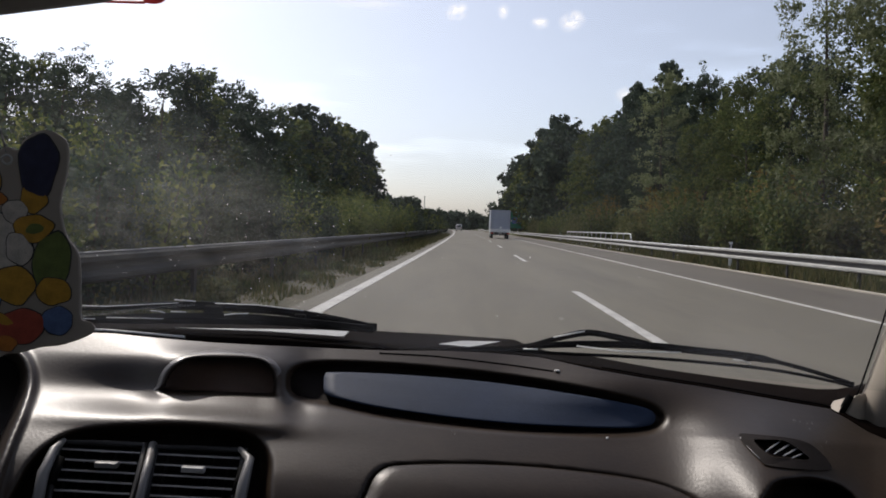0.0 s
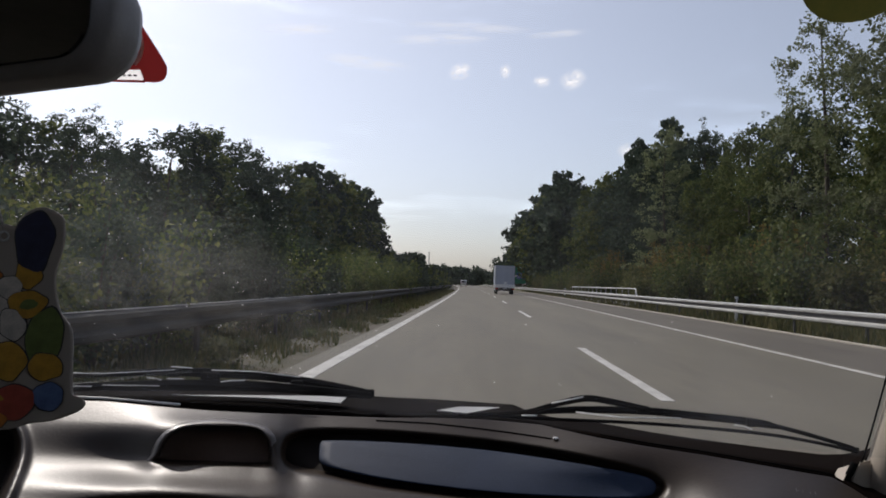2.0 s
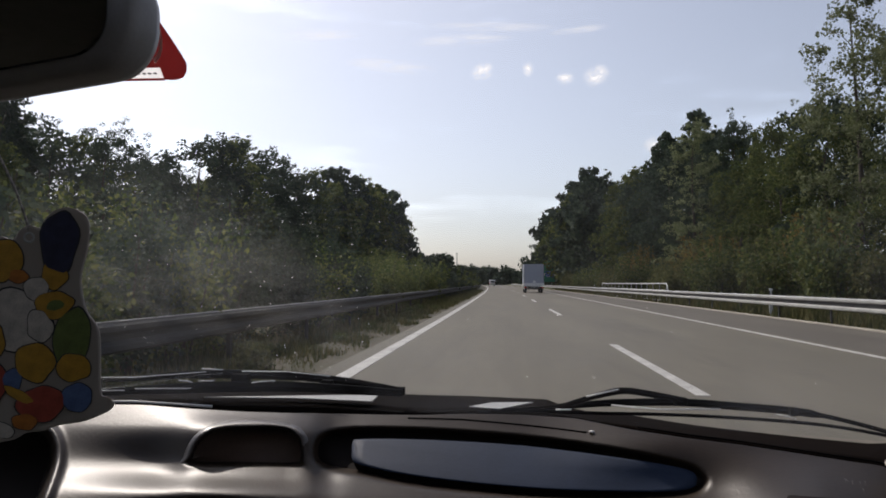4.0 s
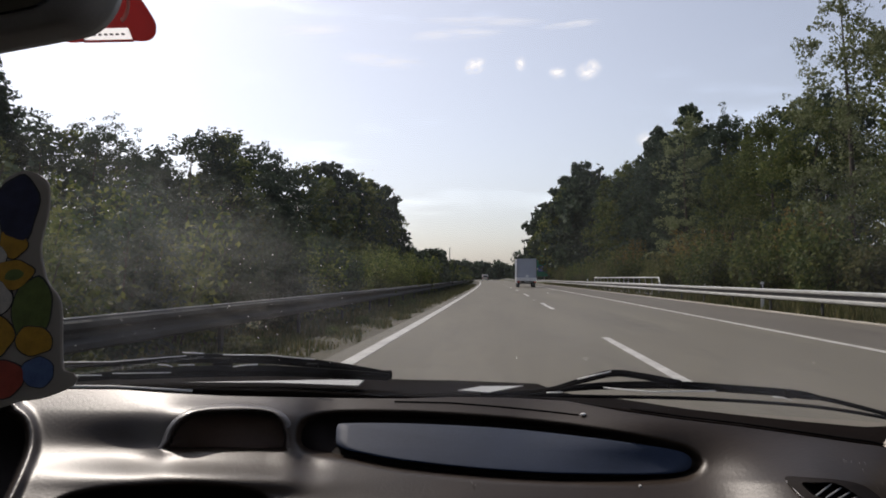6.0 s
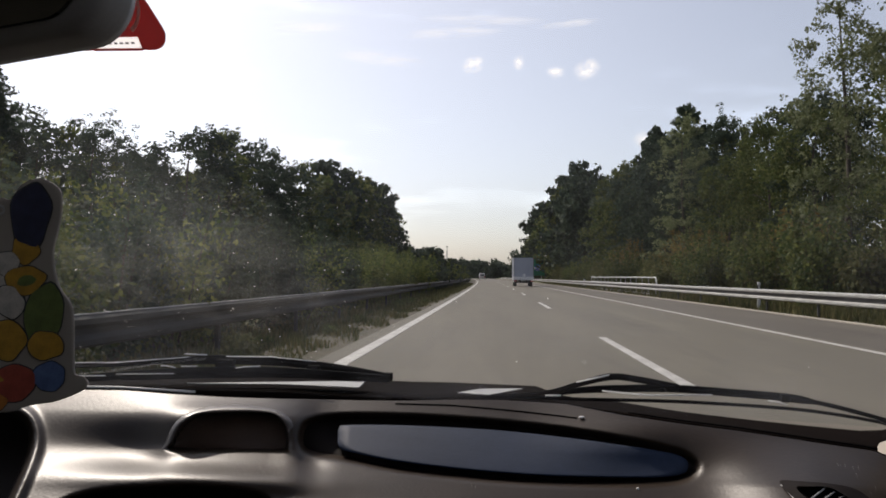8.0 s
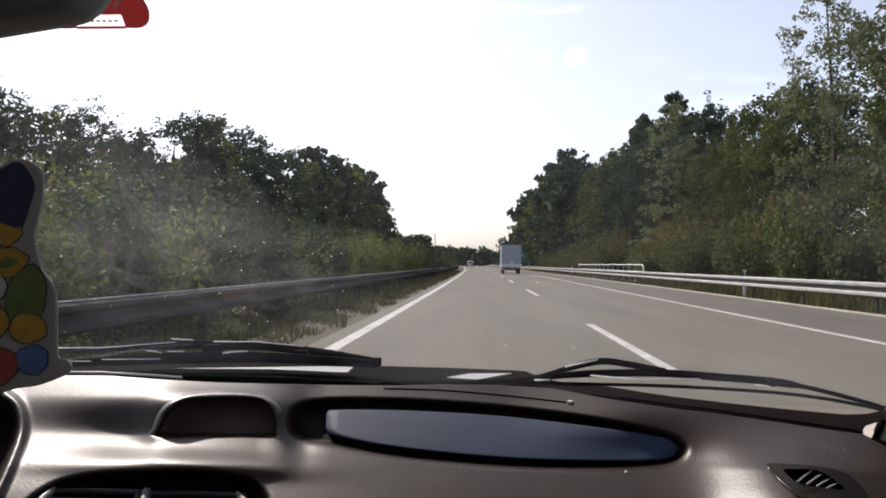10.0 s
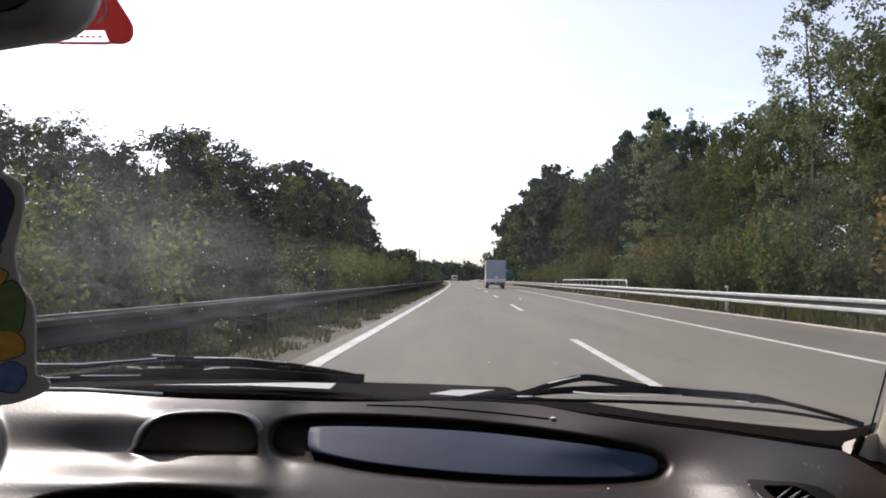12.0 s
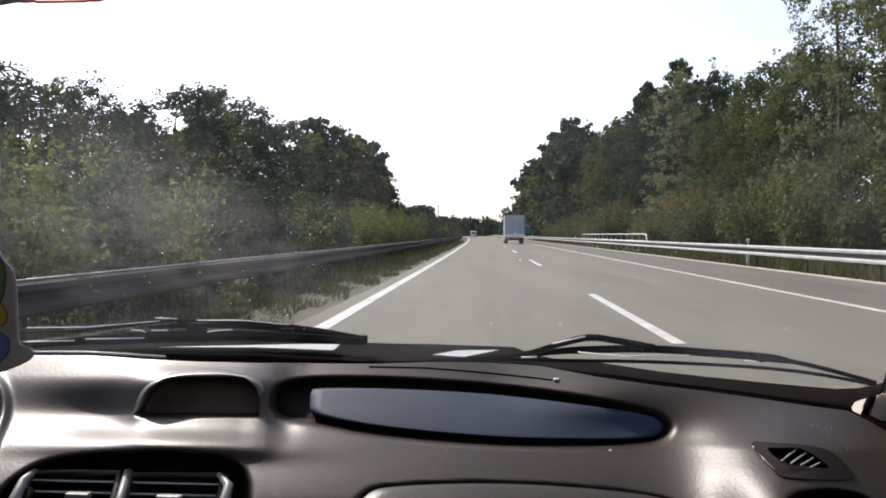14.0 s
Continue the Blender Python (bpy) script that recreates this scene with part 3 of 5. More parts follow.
def conifer(seed, height, width, leaves, size, label):
    rng = np.random.default_rng(seed)
    root = thing("spruce_tree", label, "tree")
    part("trunk", add_rod(bmesh.new(), (0, 0, -0.3), (0, 0, height), 0.014 * height, 0.02), BARK, root, smooth=True)
    t = rng.random(leaves) ** 0.75
    tier = np.round(t * 15) / 15 + rng.normal(size=leaves) * 0.012
    a = rng.random(leaves) * 6.283
    branch = np.round(a / 6.283 * 9 + tier * 40) / 9 * 6.283 + rng.normal(size=leaves) * 0.16
    reach = width * 0.5 * (1 - tier) * np.sqrt(rng.random(leaves)) * (0.85 + 0.3 * np.sin(branch * 3 + tier * 20))
    c = np.stack((np.cos(branch) * reach, np.sin(branch) * reach, height * (0.08 + 0.92 * np.minimum(tier, 1.0)) - reach * 0.28), axis=1)
    u = np.stack((np.cos(branch), np.sin(branch), np.full(leaves, -0.45)), axis=1) + rng.normal(size=(leaves, 3)) * 0.3
    u /= np.linalg.norm(u, axis=1)[:, None]
    w = np.cross(u, rng.normal(size=(leaves, 3)))
    w /= np.linalg.norm(w, axis=1)[:, None]
    s = size * (rng.uniform(0.7, 1.3, leaves) * (1.05 - 0.85 * np.clip(tier, 0, 1)))[:, None]
    v = np.stack((c - u * s * 0.5, c + w * s * 0.2, c + u * s * 0.5, c - w * s * 0.2), axis=1).reshape(-1, 3)
    crown = new("crown", quick_mesh("crown", v, np.arange(leaves * 4).reshape(-1, 4), NEEDLE))
    crown.parent = root
    return root


def shrub(seed, height, width, leaves, size, mat, label, sprays=9, name="shrub"):
    """A hedge bush: stems from one stool, leaf clumps, and young shoots that stand out of the top."""
    rng = np.random.default_rng(seed)
    root = thing(name, label, "shrub")
    bm = bmesh.new()
    c = []
    for i in range(sprays):
        a, r = rng.random() * 6.283, width * 0.42 * math.sqrt(rng.random())
        top = Vector((math.cos(a) * r, math.sin(a) * r, height * rng.uniform(0.6, 1.0)))
        add_rod(bm, (top.x * 0.2, top.y * 0.2, -0.1), top, 0.022, 0.006, 5)
        for t in (0.3, 0.55, 0.8):
            c.append((top.x * (0.3 + 0.7 * t), top.y * (0.3 + 0.7 * t), top.z * t))
    part("stems", bm, BARK, root)
    c = np.array(c)
    radii = rng.uniform(0.16, 0.30, len(c)) * min(width, height)
    v, f = leaf_cloud(rng, c, radii, leaves, size, 0.85, 0.35)
    v = v[(v.reshape(-1, 4, 3)[:, :, 2].min(axis=1) > -0.02).repeat(4)]
    shoots = []
    for i in range(12):
        a, r = rng.random() * 6.283, width * 0.4 * math.sqrt(rng.random())
        for k in range(26):
            t = k / 26
            shoots.append((math.cos(a) * r, math.sin(a) * r, height * (0.75 + 0.38 * t), 0.5 * (1.15 - t)))
    sh = np.array(shoots)
    v2 = leaf_cloud(rng, sh[:, :3], np.full(len(sh), 0.10), len(sh), size * 0.9, 1.0, 0.4)[0]
    v = np.concatenate((v, v2))
    crown = new("foliage", quick_mesh("foliage", v, np.arange(len(v)).reshape(-1, 4), mat))
    crown.parent = root
    return root


def plant(kinds, xy, rng, low, high, group, sink=0.05, wide=1.0):
    """Copies of the kinds at the given places, each turned and scaled its own way."""
    for i, (x, y) in enumerate(xy):
        ob = kinds[int(rng.integers(len(kinds)))]
        s = rng.uniform(low, high)
        m = pose(bend(x, y), y, ground_height(x) - sink, 0, 0, rng.uniform(0, 360)) @ \
            Matrix.Diagonal((s * wide * rng.uniform(0.92, 1.08), s * wide, s * rng.uniform(0.92, 1.1), 1))
        tagged(copy_thing(ob, m), group=group)


def retire(kinds):
    """Takes the models themselves away once their copies stand."""
    for ob in kinds:
        for o in (*ob.children_recursive, ob):
            bpy.data.objects.remove(o)


rng = np.random.default_rng(5)
near_trees = [broadleaf(11, 13.0, 7.5, 15000, 0.18, LEAF_DARK, "tall dark green broad-leaved tree at the forest edge"),
              broadleaf(12, 12.0, 6.5, 13500, 0.175, LEAF_MID, "green broad-leaved tree with open crown at the forest edge", 0.12, 28, 0.2),
              broadleaf(13, 13.5, 6.0, 13500, 0.175, LEAF_DARK, "slender dark green tree at the forest edge", 0.10, 40, 0.35),
              broadleaf(14, 11.0, 7.0, 13500, 0.17, LEAF_MID, "broad leafy green tree at the forest edge", 0.08, 34, 0.1)]
thin_trees = [broadleaf(15, 14.5, 5.6, 11000, 0.16, LEAF_PALE, "pale feathery tree with thin crown above the forest", 0.18, 44, 0.25)]
spruces = [conifer(21, 14.0, 6.5, 9000, 0.7, "dark spruce tree in the forest")]
mid_trees = [broadleaf(16, 13.0, 7.5, 6600, 0.28, LEAF_DARK, "dark green broad-leaved forest tree", 0.10, 34),
             broadleaf(17, 12.5, 7.0, 6600, 0.28, LEAF_MID, "green broad-leaved forest tree", 0.10, 30, 0.15),
             broadleaf(18, 13.5, 6.5, 6200, 0.28, LEAF_DARK, "slender dark green forest tree", 0.10, 36, 0.3)]
far_trees = [broadleaf(31, 13.0, 8.0, 3300, 0.56, LEAF_DARK, "dark green broad-leaved tree of the distant forest", 0.08, 30),
             broadleaf(32, 12.0, 8.0, 3300, 0.56, LEAF_MID, "green broad-leaved tree of the distant forest", 0.08, 30),
             broadleaf(33, 14.0, 7.0, 3300, 0.56, LEAF_DARK, "tall dark tree of the distant forest", 0.08, 30, 0.3)]
hedge_near = [shrub(41, 2.3, 2.3, 4400, 0.10, LEAF_HEDGE, "leafy green bush of the median hedge behind the barrier"),
              shrub(42, 2.5, 2.1, 4400, 0.10, LEAF_DARK, "dark green bush of the median hedge behind the barrier"),
              shrub(43, 2.2, 2.5, 4400, 0.10, LEAF_HEDGE, "green bush of the median hedge with young shoots")]
hedge_far = [shrub(44, 2.3, 3.0, 1050, 0.27, LEAF_HEDGE, "leafy green bush of the median hedge"),
             shrub(45, 2.4, 3.0, 1050, 0.27, LEAF_DARK, "dark green bush of the median hedge")]
scrub = [shrub(46, 2.6, 3.2, 2400, 0.19, LEAF_OLIVE, "yellowish roadside scrub in front of the forest"),
         shrub(47, 3.2, 3.2, 2600, 0.19, LEAF_MID, "green roadside scrub in front of the forest"),
         shrub(48, 2.0, 2.8, 2000, 0.18, LEAF_OLIVE, "low dry scrub behind the crash barrier")]

rusty = [shrub(49, 3.6, 3.4, 3400, 0.16, LEAF_RUST, "tall roadside bush turning rust and yellow")]

weeds = [shrub(50, 0.55, 0.8, 420, 0.085, LEAF_OLIVE, "low leafy weed on the median verge", 6, "weed"),
         shrub(51, 0.42, 0.7, 380, 0.08, LEAF_MID, "low green weed on the median verge", 6, "weed")]


def row(x, y0, y1, step, wob, rng):
    y, out = y0, []
    while y < y1:
        out.append((x + rng.uniform(-wob, wob), y + rng.uniform(-0.3, 0.3) * step))
        y += step
    return out


# right-hand forest edge, left-hand forest beyond the other carriageway, hedge and scrub
plant(near_trees, row(17.0, 17, 70, 4.6, 1.4, rng), rng, 0.82, 1.04, "trees of the roadside forest")
plant(mid_trees, row(17.2, 73, 122, 4.8, 1.4, rng), rng, 1.02, 1.2, "trees of the roadside forest")
plant(mid_trees, row(22.5, 24, 84, 8.0, 1.6, rng), rng, 1.02, 1.18, "trees of the roadside forest")
plant(far_trees, row(17.2, 126, 225, 5.0, 1.4, rng), rng, 1.42, 1.7, "trees of the roadside forest")
plant(far_trees, row(23.0, 88, 225, 8.5, 1.6, rng), rng, 1.35, 1.55, "trees of the roadside forest")
plant(thin_trees, [(15.2, 33), (16.0, 27), (15.2, 60)], rng, 0.95, 1.1, "trees of the roadside forest")
plant(spruces, [(21.0, 36), (22.0, 66), (-33.0, 46), (-34, 80)], rng, 0.95, 1.1, "spruces of the forest")
plant(near_trees, row(-28.0, 36, 62, 4.2, 1.4, rng), rng, 0.72, 0.90, "trees beyond the other carriageway", wide=1.3)
plant(mid_trees, row(-28.0, 65, 120, 4.8, 1.6, rng), rng, 1.06, 1.30, "trees beyond the other carriageway", wide=1.15)
plant(mid_trees, row(-33.0, 44, 110, 5.2, 1.6, rng), rng, 0.84, 1.06, "trees beyond the other carriageway", wide=1.25)
plant(far_trees, row(-28.0, 124, 215, 5.0, 1.8, rng), rng, 1.5, 1.8, "trees beyond the other carriageway")
plant(scrub, row(12.4, 9, 130, 2.7, 0.7, rng), rng, 0.7, 1.1, "scrub along the roadside")
plant(scrub, row(14.6, 8, 110, 4.8, 0.7, rng), rng, 0.9, 1.3, "scrub along the roadside")
plant(rusty, [(13.4, 21), (13.8, 33), (13.2, 47), (13.6, 52), (13.9, 76)], rng, 0.9, 1.2, "autumn bushes along the roadside")
plant(weeds, [(-3.15 + 0.25 * math.sin(k * 2.3), 5.2 + 2.9 * k + 0.5 * math.sin(k * 1.7)) for k in range(11)], rng, 0.4, 0.75, "weeds of the median verge")
plant(hedge_near, row(-4.75, 4, 48, 1.55, 0.3, rng), rng, 0.70, 1.0, "bushes of the median hedge")
plant(hedge_near, row(-7.0, 9, 48, 2.7, 0.4, rng), rng, 0.8, 1.12, "bushes of the median hedge")
plant(hedge_far, row(-4.9, 49, 230, 2.2, 0.3, rng), rng, 0.82, 1.05, "bushes of the median hedge")
retire(near_trees + mid_trees + thin_trees + spruces + far_trees + hedge_near + hedge_far + scrub + rusty + weeds)


def far_woods(name, spans, seed, label):
    """The wooded horizon, past counting: one mass of leaf clumps."""
    rng = np.random.default_rng(seed)
    c, r = [], []
    for x0, x1, y, h, n in spans:
        for i in range(n):
            x = rng.uniform(x0, x1)
            yy = y + rng.uniform(-25, 25)
            top = h * (0.85 + 0.2 * math.sin(x * 0.05 + seed) + rng.uniform(-0.08, 0.1))
            for t in (0.2, 0.5, 0.78, 0.95):
                c.append((x + rng.uniform(-2, 2), yy, top * t))
                r.append(rng.uniform(2.2, 3.6) * (1.2 - 0.4 * t))
    v, f = leaf_cloud(rng, np.array(c), np.array(r), len(c) * 65, 2.0, 0.9, 0.4)
    ob = new(name, quick_mesh(name, v, f, LEAF_DARK))
    return tagged(ob, label, "forest", kind="stuff")


far_woods("far_woods", [(-60, -24, 330, 11, 30), (-24, 12, 430, 9, 30), (5, 70, 330, 13, 45), (-160, -50, 300, 14, 55), (60, 190, 320, 15, 55)],
          3, "hazy dark green woods along the horizon")


def grass_strip(name, x0, x1, y0, y1, count, height, seed, label):
    """Tufts of grass, past counting."""
    rng = np.random.default_rng(seed)
    y = y0 + (y1 - y0) * rng.random(count) ** 1.7
    x = rng.uniform(x0, x1, count) + np.sin(y * 1.7) * 0.15
    x = x - np.where(y > 0, y * y / 13000.0, 0)
    h = height * rng.uniform(0.35, 1.2, count) * (0.6 + 0.4 * np.sin(y * 2.1 + x * 3))
    a = rng.random(count) * 6.283
    w = 0.010 + 0.0009 * y
    zero = np.full(count, -0.07)
    lean = rng.normal(size=(2, count)) * 0.25 * h
    v = np.stack((np.stack((x - np.cos(a) * w, y - np.sin(a) * w, zero), 1), np.stack((x + np.cos(a) * w, y + np.sin(a) * w, zero), 1),
                  np.stack((x + lean[0], y + lean[1], zero + np.abs(h) + 0.04), 1)), axis=1).reshape(-1, 3)
    ob = new(name, quick_mesh(name, v, np.arange(count * 3).reshape(-1, 3), GRASS))
    return tagged(ob, label, "grass", kind="stuff")


grass_strip("verge_grass", -5.2, -2.4, 3, 110, 38000, 0.19, 1, "dry green grass tufts under the median barrier")
grass_strip("verge_grass", 9.1, 12.0, 4, 130, 34000, 0.34, 2, "dry yellow-green grass behind the roadside barrier")


# ---- the car: dashboard ----
EYE_Z = 1.07


def table(pairs, v):
    """Straight lines between (place, value) pairs, softened."""
    xs_, ys_ = zip(*pairs)
    return float(np.interp(v, xs_, ys_))


DEPTH = ((-0.75, 0.80), (-0.60, 0.825), (-0.45, 0.85), (-0.37, 0.885), (-0.32, 0.93), (-0.28, 0.985), (-0.24, 1.045), (-0.20, 1.10), (-0.16, 1.17), (-0.10, 1.28))
BACK = ((-1.1, -0.168), (-0.5885, -0.1645), (-0.4975, -0.1635), (-0.4348, -0.1667), (-0.3573, -0.1695), (-0.2806, -0.1701), (-0.1673, -0.1699), (-0.1151, -0.1692), (-0.0559, -0.1665), (0.0175, -0.1660), (0.09, -0.1690), (0.1618, -0.1815), (0.2327, -0.1906), (0.3029, -0.1978), (0.3722, -0.2065), (0.4306, -0.2140), (0.4706, -0.2188), (0.4954, -0.2307), (0.5236, -0.2470), (0.5460, -0.2555), (0.60, -0.2715), (0.75, -0.32))
Q_FINE = np.linspace(-0.75, -0.10, 400)
D_FINE = np.interp(Q_FINE, *zip(*DEPTH))
D_FINE = np.convolve(np.pad(D_FINE, 20, mode="edge"), np.ones(41) / 41, mode="valid")


def flat_poly(controls, n=90):
    return np.array([(v.x, v.y) for v in curve_points([(a, b, 0) for a, b in controls], n, True)])


def inside(poly, p, q):
    """Signed distances of many points to a closed outline, positive inside."""
    p, q = np.asarray(p, float), np.asarray(q, float)
    near, count = np.full(p.shape, 9.0), np.zeros(p.shape, int)
    for (ax, ay), (bx, by) in zip(poly, np.roll(poly, -1, axis=0)):
        dx, dy = bx - ax, by - ay
        t = np.clip(((p - ax) * dx + (q - ay) * dy) / max(dx * dx + dy * dy, 1e-12), 0, 1)
        near = np.minimum(near, np.hypot(p - ax - t * dx, q - ay - t * dy))
        count += ((ay > q) != (by > q)) & (p < dx * (q - ay) / (dy or 1e-12) + ax)
    return np.where(count % 2 == 1, near, -near)


def soft(a, b, v):
    t = np.clip((np.asarray(v, float) - a) / (b - a), 0, 1)
    return t * t * (3 - 2 * t)


# outlines on the dashboard, as slopes seen from the passenger's head: (across, up) per metre ahead
RECESS = flat_poly([(-0.4298, -0.2413), (-0.4288, -0.2301), (-0.4218, -0.2135), (-0.4084, -0.1998), (-0.3869, -0.1911), (-0.3409, -0.1871), (-0.295, -0.189), (-0.2773, -0.199), (-0.2709, -0.2136), (-0.2703, -0.2319), (-0.2784, -0.2395), (-0.3544, -0.2408)])
PAD = flat_poly([(-0.2059, -0.2171), (-0.2045, -0.2060), (-0.195, -0.2020), (-0.1294, -0.2006), (-0.0555, -0.2018), (0.0176, -0.2051), (0.0899, -0.2112), (0.1613, -0.2190), (0.2177, -0.2268), (0.2400, -0.2335), (0.2450, -0.2440), (0.2360, -0.2545),
                 (0.1961, -0.2595), (0.0898, -0.2610), (0.0179, -0.2590), (-0.0548, -0.2545), (-0.1284, -0.2475), (-0.1806, -0.2390), (-0.2030, -0.2320)])
CHANNEL = flat_poly([(-0.2563, -0.2206), (-0.2456, -0.1982), (-0.2043, -0.1899), (-0.1296, -0.1882), (-0.0556, -0.1901), (0.0176, -0.1942), (0.0899, -0.2005), (0.1614, -0.2100), (0.2250, -0.2215), (0.2500, -0.2320), (0.2570, -0.2445),
                     (0.2440, -0.2610), (0.200, -0.2690), (0.0897, -0.2715), (0.0179, -0.2705), (-0.0547, -0.2665), (-0.1282, -0.2600), (-0.1879, -0.2495), (-0.2443, -0.2400)])
VENTS = flat_poly([(-0.640, -0.470), (-0.620, -0.374), (-0.577, -0.324), (-0.513, -0.3037), (-0.394, -0.2951), (-0.315, -0.3012), (-0.288, -0.322),
                   (-0.286, -0.370), (-0.300, -0.470), (-0.47, -0.52)])
CLUSTER = flat_poly([(-1.25, -0.30), (-0.95, -0.192), (-0.68, -0.190), (-0.648, -0.196), (-0.6280, -0.2110), (-0.6226, -0.2388), (-0.634, -0.279), (-0.653, -0.3276),
                     (-0.672, -0.390), (-0.688, -0.50), (-0.95, -0.56)])
GLOVE = flat_poly([(-0.170, -0.44), (-0.1500, -0.3700), (-0.1303, -0.3340), (-0.0881, -0.3215), (0.0502, -0.3150), (0.2028, -0.3219), (0.279, -0.337),
                   (0.315, -0.365), (0.335, -0.44), (0.10, -0.50)])
SPEAKER = flat_poly([(0.3500, -0.2560), (0.372, -0.2525), (0.4395, -0.2595), (0.4722, -0.2870), (0.4640, -0.2964), (0.3967, -0.2946), (0.3780, -0.2868)]) + np.array((0.004, -0.005))

GRILLE = flat_poly([(0.366, -0.2600), (0.383, -0.2575), (0.4135, -0.2590), (0.446, -0.2800), (0.442, -0.2850), (0.425, -0.2840), (0.391, -0.2810)]) + np.array((0.004, -0.005))
GRILLE = GRILLE.mean(axis=0) + (GRILLE - GRILLE.mean(axis=0)) * 0.90
UNDER = flat_poly([(0.385, -0.37), (0.402, -0.326), (0.430, -0.3165), (0.457, -0.315), (0.495, -0.326), (0.520, -0.358), (0.55, -0.45), (0.39, -0.45)])


def dash_depth(p, q):
    """How far ahead the bare dashboard lies in the direction (p, q)."""
    p, q = np.asarray(p, float), np.asarray(q, float)
    d = np.interp(q, Q_FINE, D_FINE)
    d = d - 0.108 * 0.5 * (1 + np.tanh((p - 0.318 + 0.35 * (q + 0.28)) / 0.064)) * (1 - 0.6 * soft(0.38, 0.54, p)) * soft(0.192, 0.268, -q)      # swelling beside the glove box
    d = d - 0.020 * np.exp(-((p + 0.40) / 0.17) ** 2) * np.exp(-((q + 0.277) / 0.016) ** 2)        # lip over the middle vents
    d = d - 0.050 * soft(0.02, 0.22, p) * soft(-0.262, -0.190, q)      # steeper towards the passenger's corner
    around = ((np.abs(p + 0.350) / 0.084) ** 4 + (np.maximum(q + 0.214, 0) / 0.031) ** 4) ** 0.25
    d = d + (0.022 * soft(-0.292, -0.248, q) - 0.040 * soft(-0.243, -0.190, q)) * soft(-0.20, -0.30, p) * (0.30 + 0.70 * soft(-0.64, -0.44, p))      # rolls down to a ledge on the driver's side
    away = 0.5 * (around - 1.0 + np.sqrt((around - 1.0) ** 2 + 0.03))
    d = d - 0.030 * np.exp(-away / 0.30) * soft(-0.30, -0.245, q) * soft(-0.225, -0.262, p)      # hood round the display
    return d


def on_dash(p, q, out=0.0):
    d = float(dash_depth(p, q)) - out
    return Vector((p * d, d, EYE_Z + q * d))


def beyond(p, q, y):
    return Vector((p * y, y, EYE_Z + q * y))


dashboard = thing("dashboard", "dark grey-brown grained vinyl dashboard with glossy worn highlights", "dashboard")
NU, NV = 440, 180
pp = np.linspace(-1.05, 0.73, NU + 1)[None, :].repeat(NV + 1, axis=0)
back = np.interp(pp, *zip(*BACK))
tt = np.maximum(0, np.arange(NV + 1) - 1)[:, None] / (NV - 1)
qq = back + (-0.70 - back) * tt ** 1.25
dd = dash_depth(pp, qq)
for outline, deep, a, b in ((RECESS, 0.075, -0.001, 0.006), (CHANNEL, 0.042, -0.004, 0.009), (VENTS, 0.070, -0.012, 0.008), (CLUSTER, 0.120, -0.004, 0.010),
                            (GLOVE, 0.012, -0.001, 0.004), (GRILLE, 0.034, -0.001, 0.004), (UNDER, 0.080, -0.004, 0.012)):
    dd = dd + deep * soft(a, b, inside(outline, pp, qq)) * (1 - 0.62 * soft(0.08, 0.24, pp) * (pp < 0.31))
dd = dd - 0.014 * np.exp(-((inside(CLUSTER, pp, qq) + 0.007) / 0.007) ** 2)      # raised edge of the instrument hood
grid = np.stack((pp * dd, dd, EYE_Z + qq * dd), axis=2)
grid[0] += np.array((0, 0.06, -0.03))
verts, faces = grid.reshape(-1, 3), []
for j in range(NV):
    for i in range(NU):
        a = j * (NU + 1) + i
        faces.append((a, a + NU + 1, a + NU + 2, a + 1))
mesh_part("top_panel", verts, faces, VINYL, dashboard, "", True)


def patch(name, poly, mat, parent, label="", out=0.0, bulge=0.0, rim=0.006, rings=10, power=2.5, inset=0.0):
    """A cover that follows the dashboard inside an outline: raised by out, rounded at its rim, swelling in the middle."""
    c = poly.mean(axis=0)
    bm = bmesh.new()
    loops = []
    for k in range(rings + 1):
        s = (k / rings) if k else 0.0
        grow = 1.0 - inset - (1 - inset) * s * 0.98
        lift = out + bulge * (1 - (1 - s) ** power) - (rim if k == 0 else 0)
        loops.append([bm.verts.new(on_dash(c[0] + (a - c[0]) * (grow if k else 1.0 - inset), c[1] + (b - c[1]) * (grow if k else 1.0 - inset), lift)) for a, b in poly])
        if k == 0:
            loops.append([bm.verts.new(on_dash(c[0] + (a - c[0]) * (1 - inset) * 0.995, c[1] + (b - c[1]) * (1 - inset) * 0.975, out)) for a, b in poly])
    n = len(poly)
    for a, b in zip(loops, loops[1:]):
        for k in range(n):
            bm.faces.new((a[k], a[(k + 1) % n], b[(k + 1) % n], b[k]))
    bm.faces.new(loops[-1])
    bmesh.ops.recalc_face_normals(bm, faces=bm.faces)
    return part(name, bm, mat, parent, label, True)


# display in its hooded recess
patch("display", RECESS, DISPLAY_BROWN, dashboard, "dark display window in a hooded recess", -0.060, 0.0, 0.0, 4)
lip = bmesh.new()
rows_, mid = [], RECESS.mean(axis=0)
ARCH = RECESS[0:61]
for k, (a, b) in enumerate(ARCH):
    away = np.array((a, b)) - mid
    away = away / np.linalg.norm(away) * np.array((1.0, 1.0))
    rise = 0.009 * math.sin(math.pi * min(1, k / 10) / 2) * math.sin(math.pi * min(1, (len(ARCH) - 1 - k) / 12) / 2)
    rows_.append([lip.verts.new(on_dash(a + away[0] * w, b + away[1] * w, -0.002 + rise * o)) for w, o in ((0.0105, -0.3), (0.0080, 0.55), (0.004, 0.92), (0.0005, 1.0), (-0.0015, 0.6), (-0.002, -2.4))])
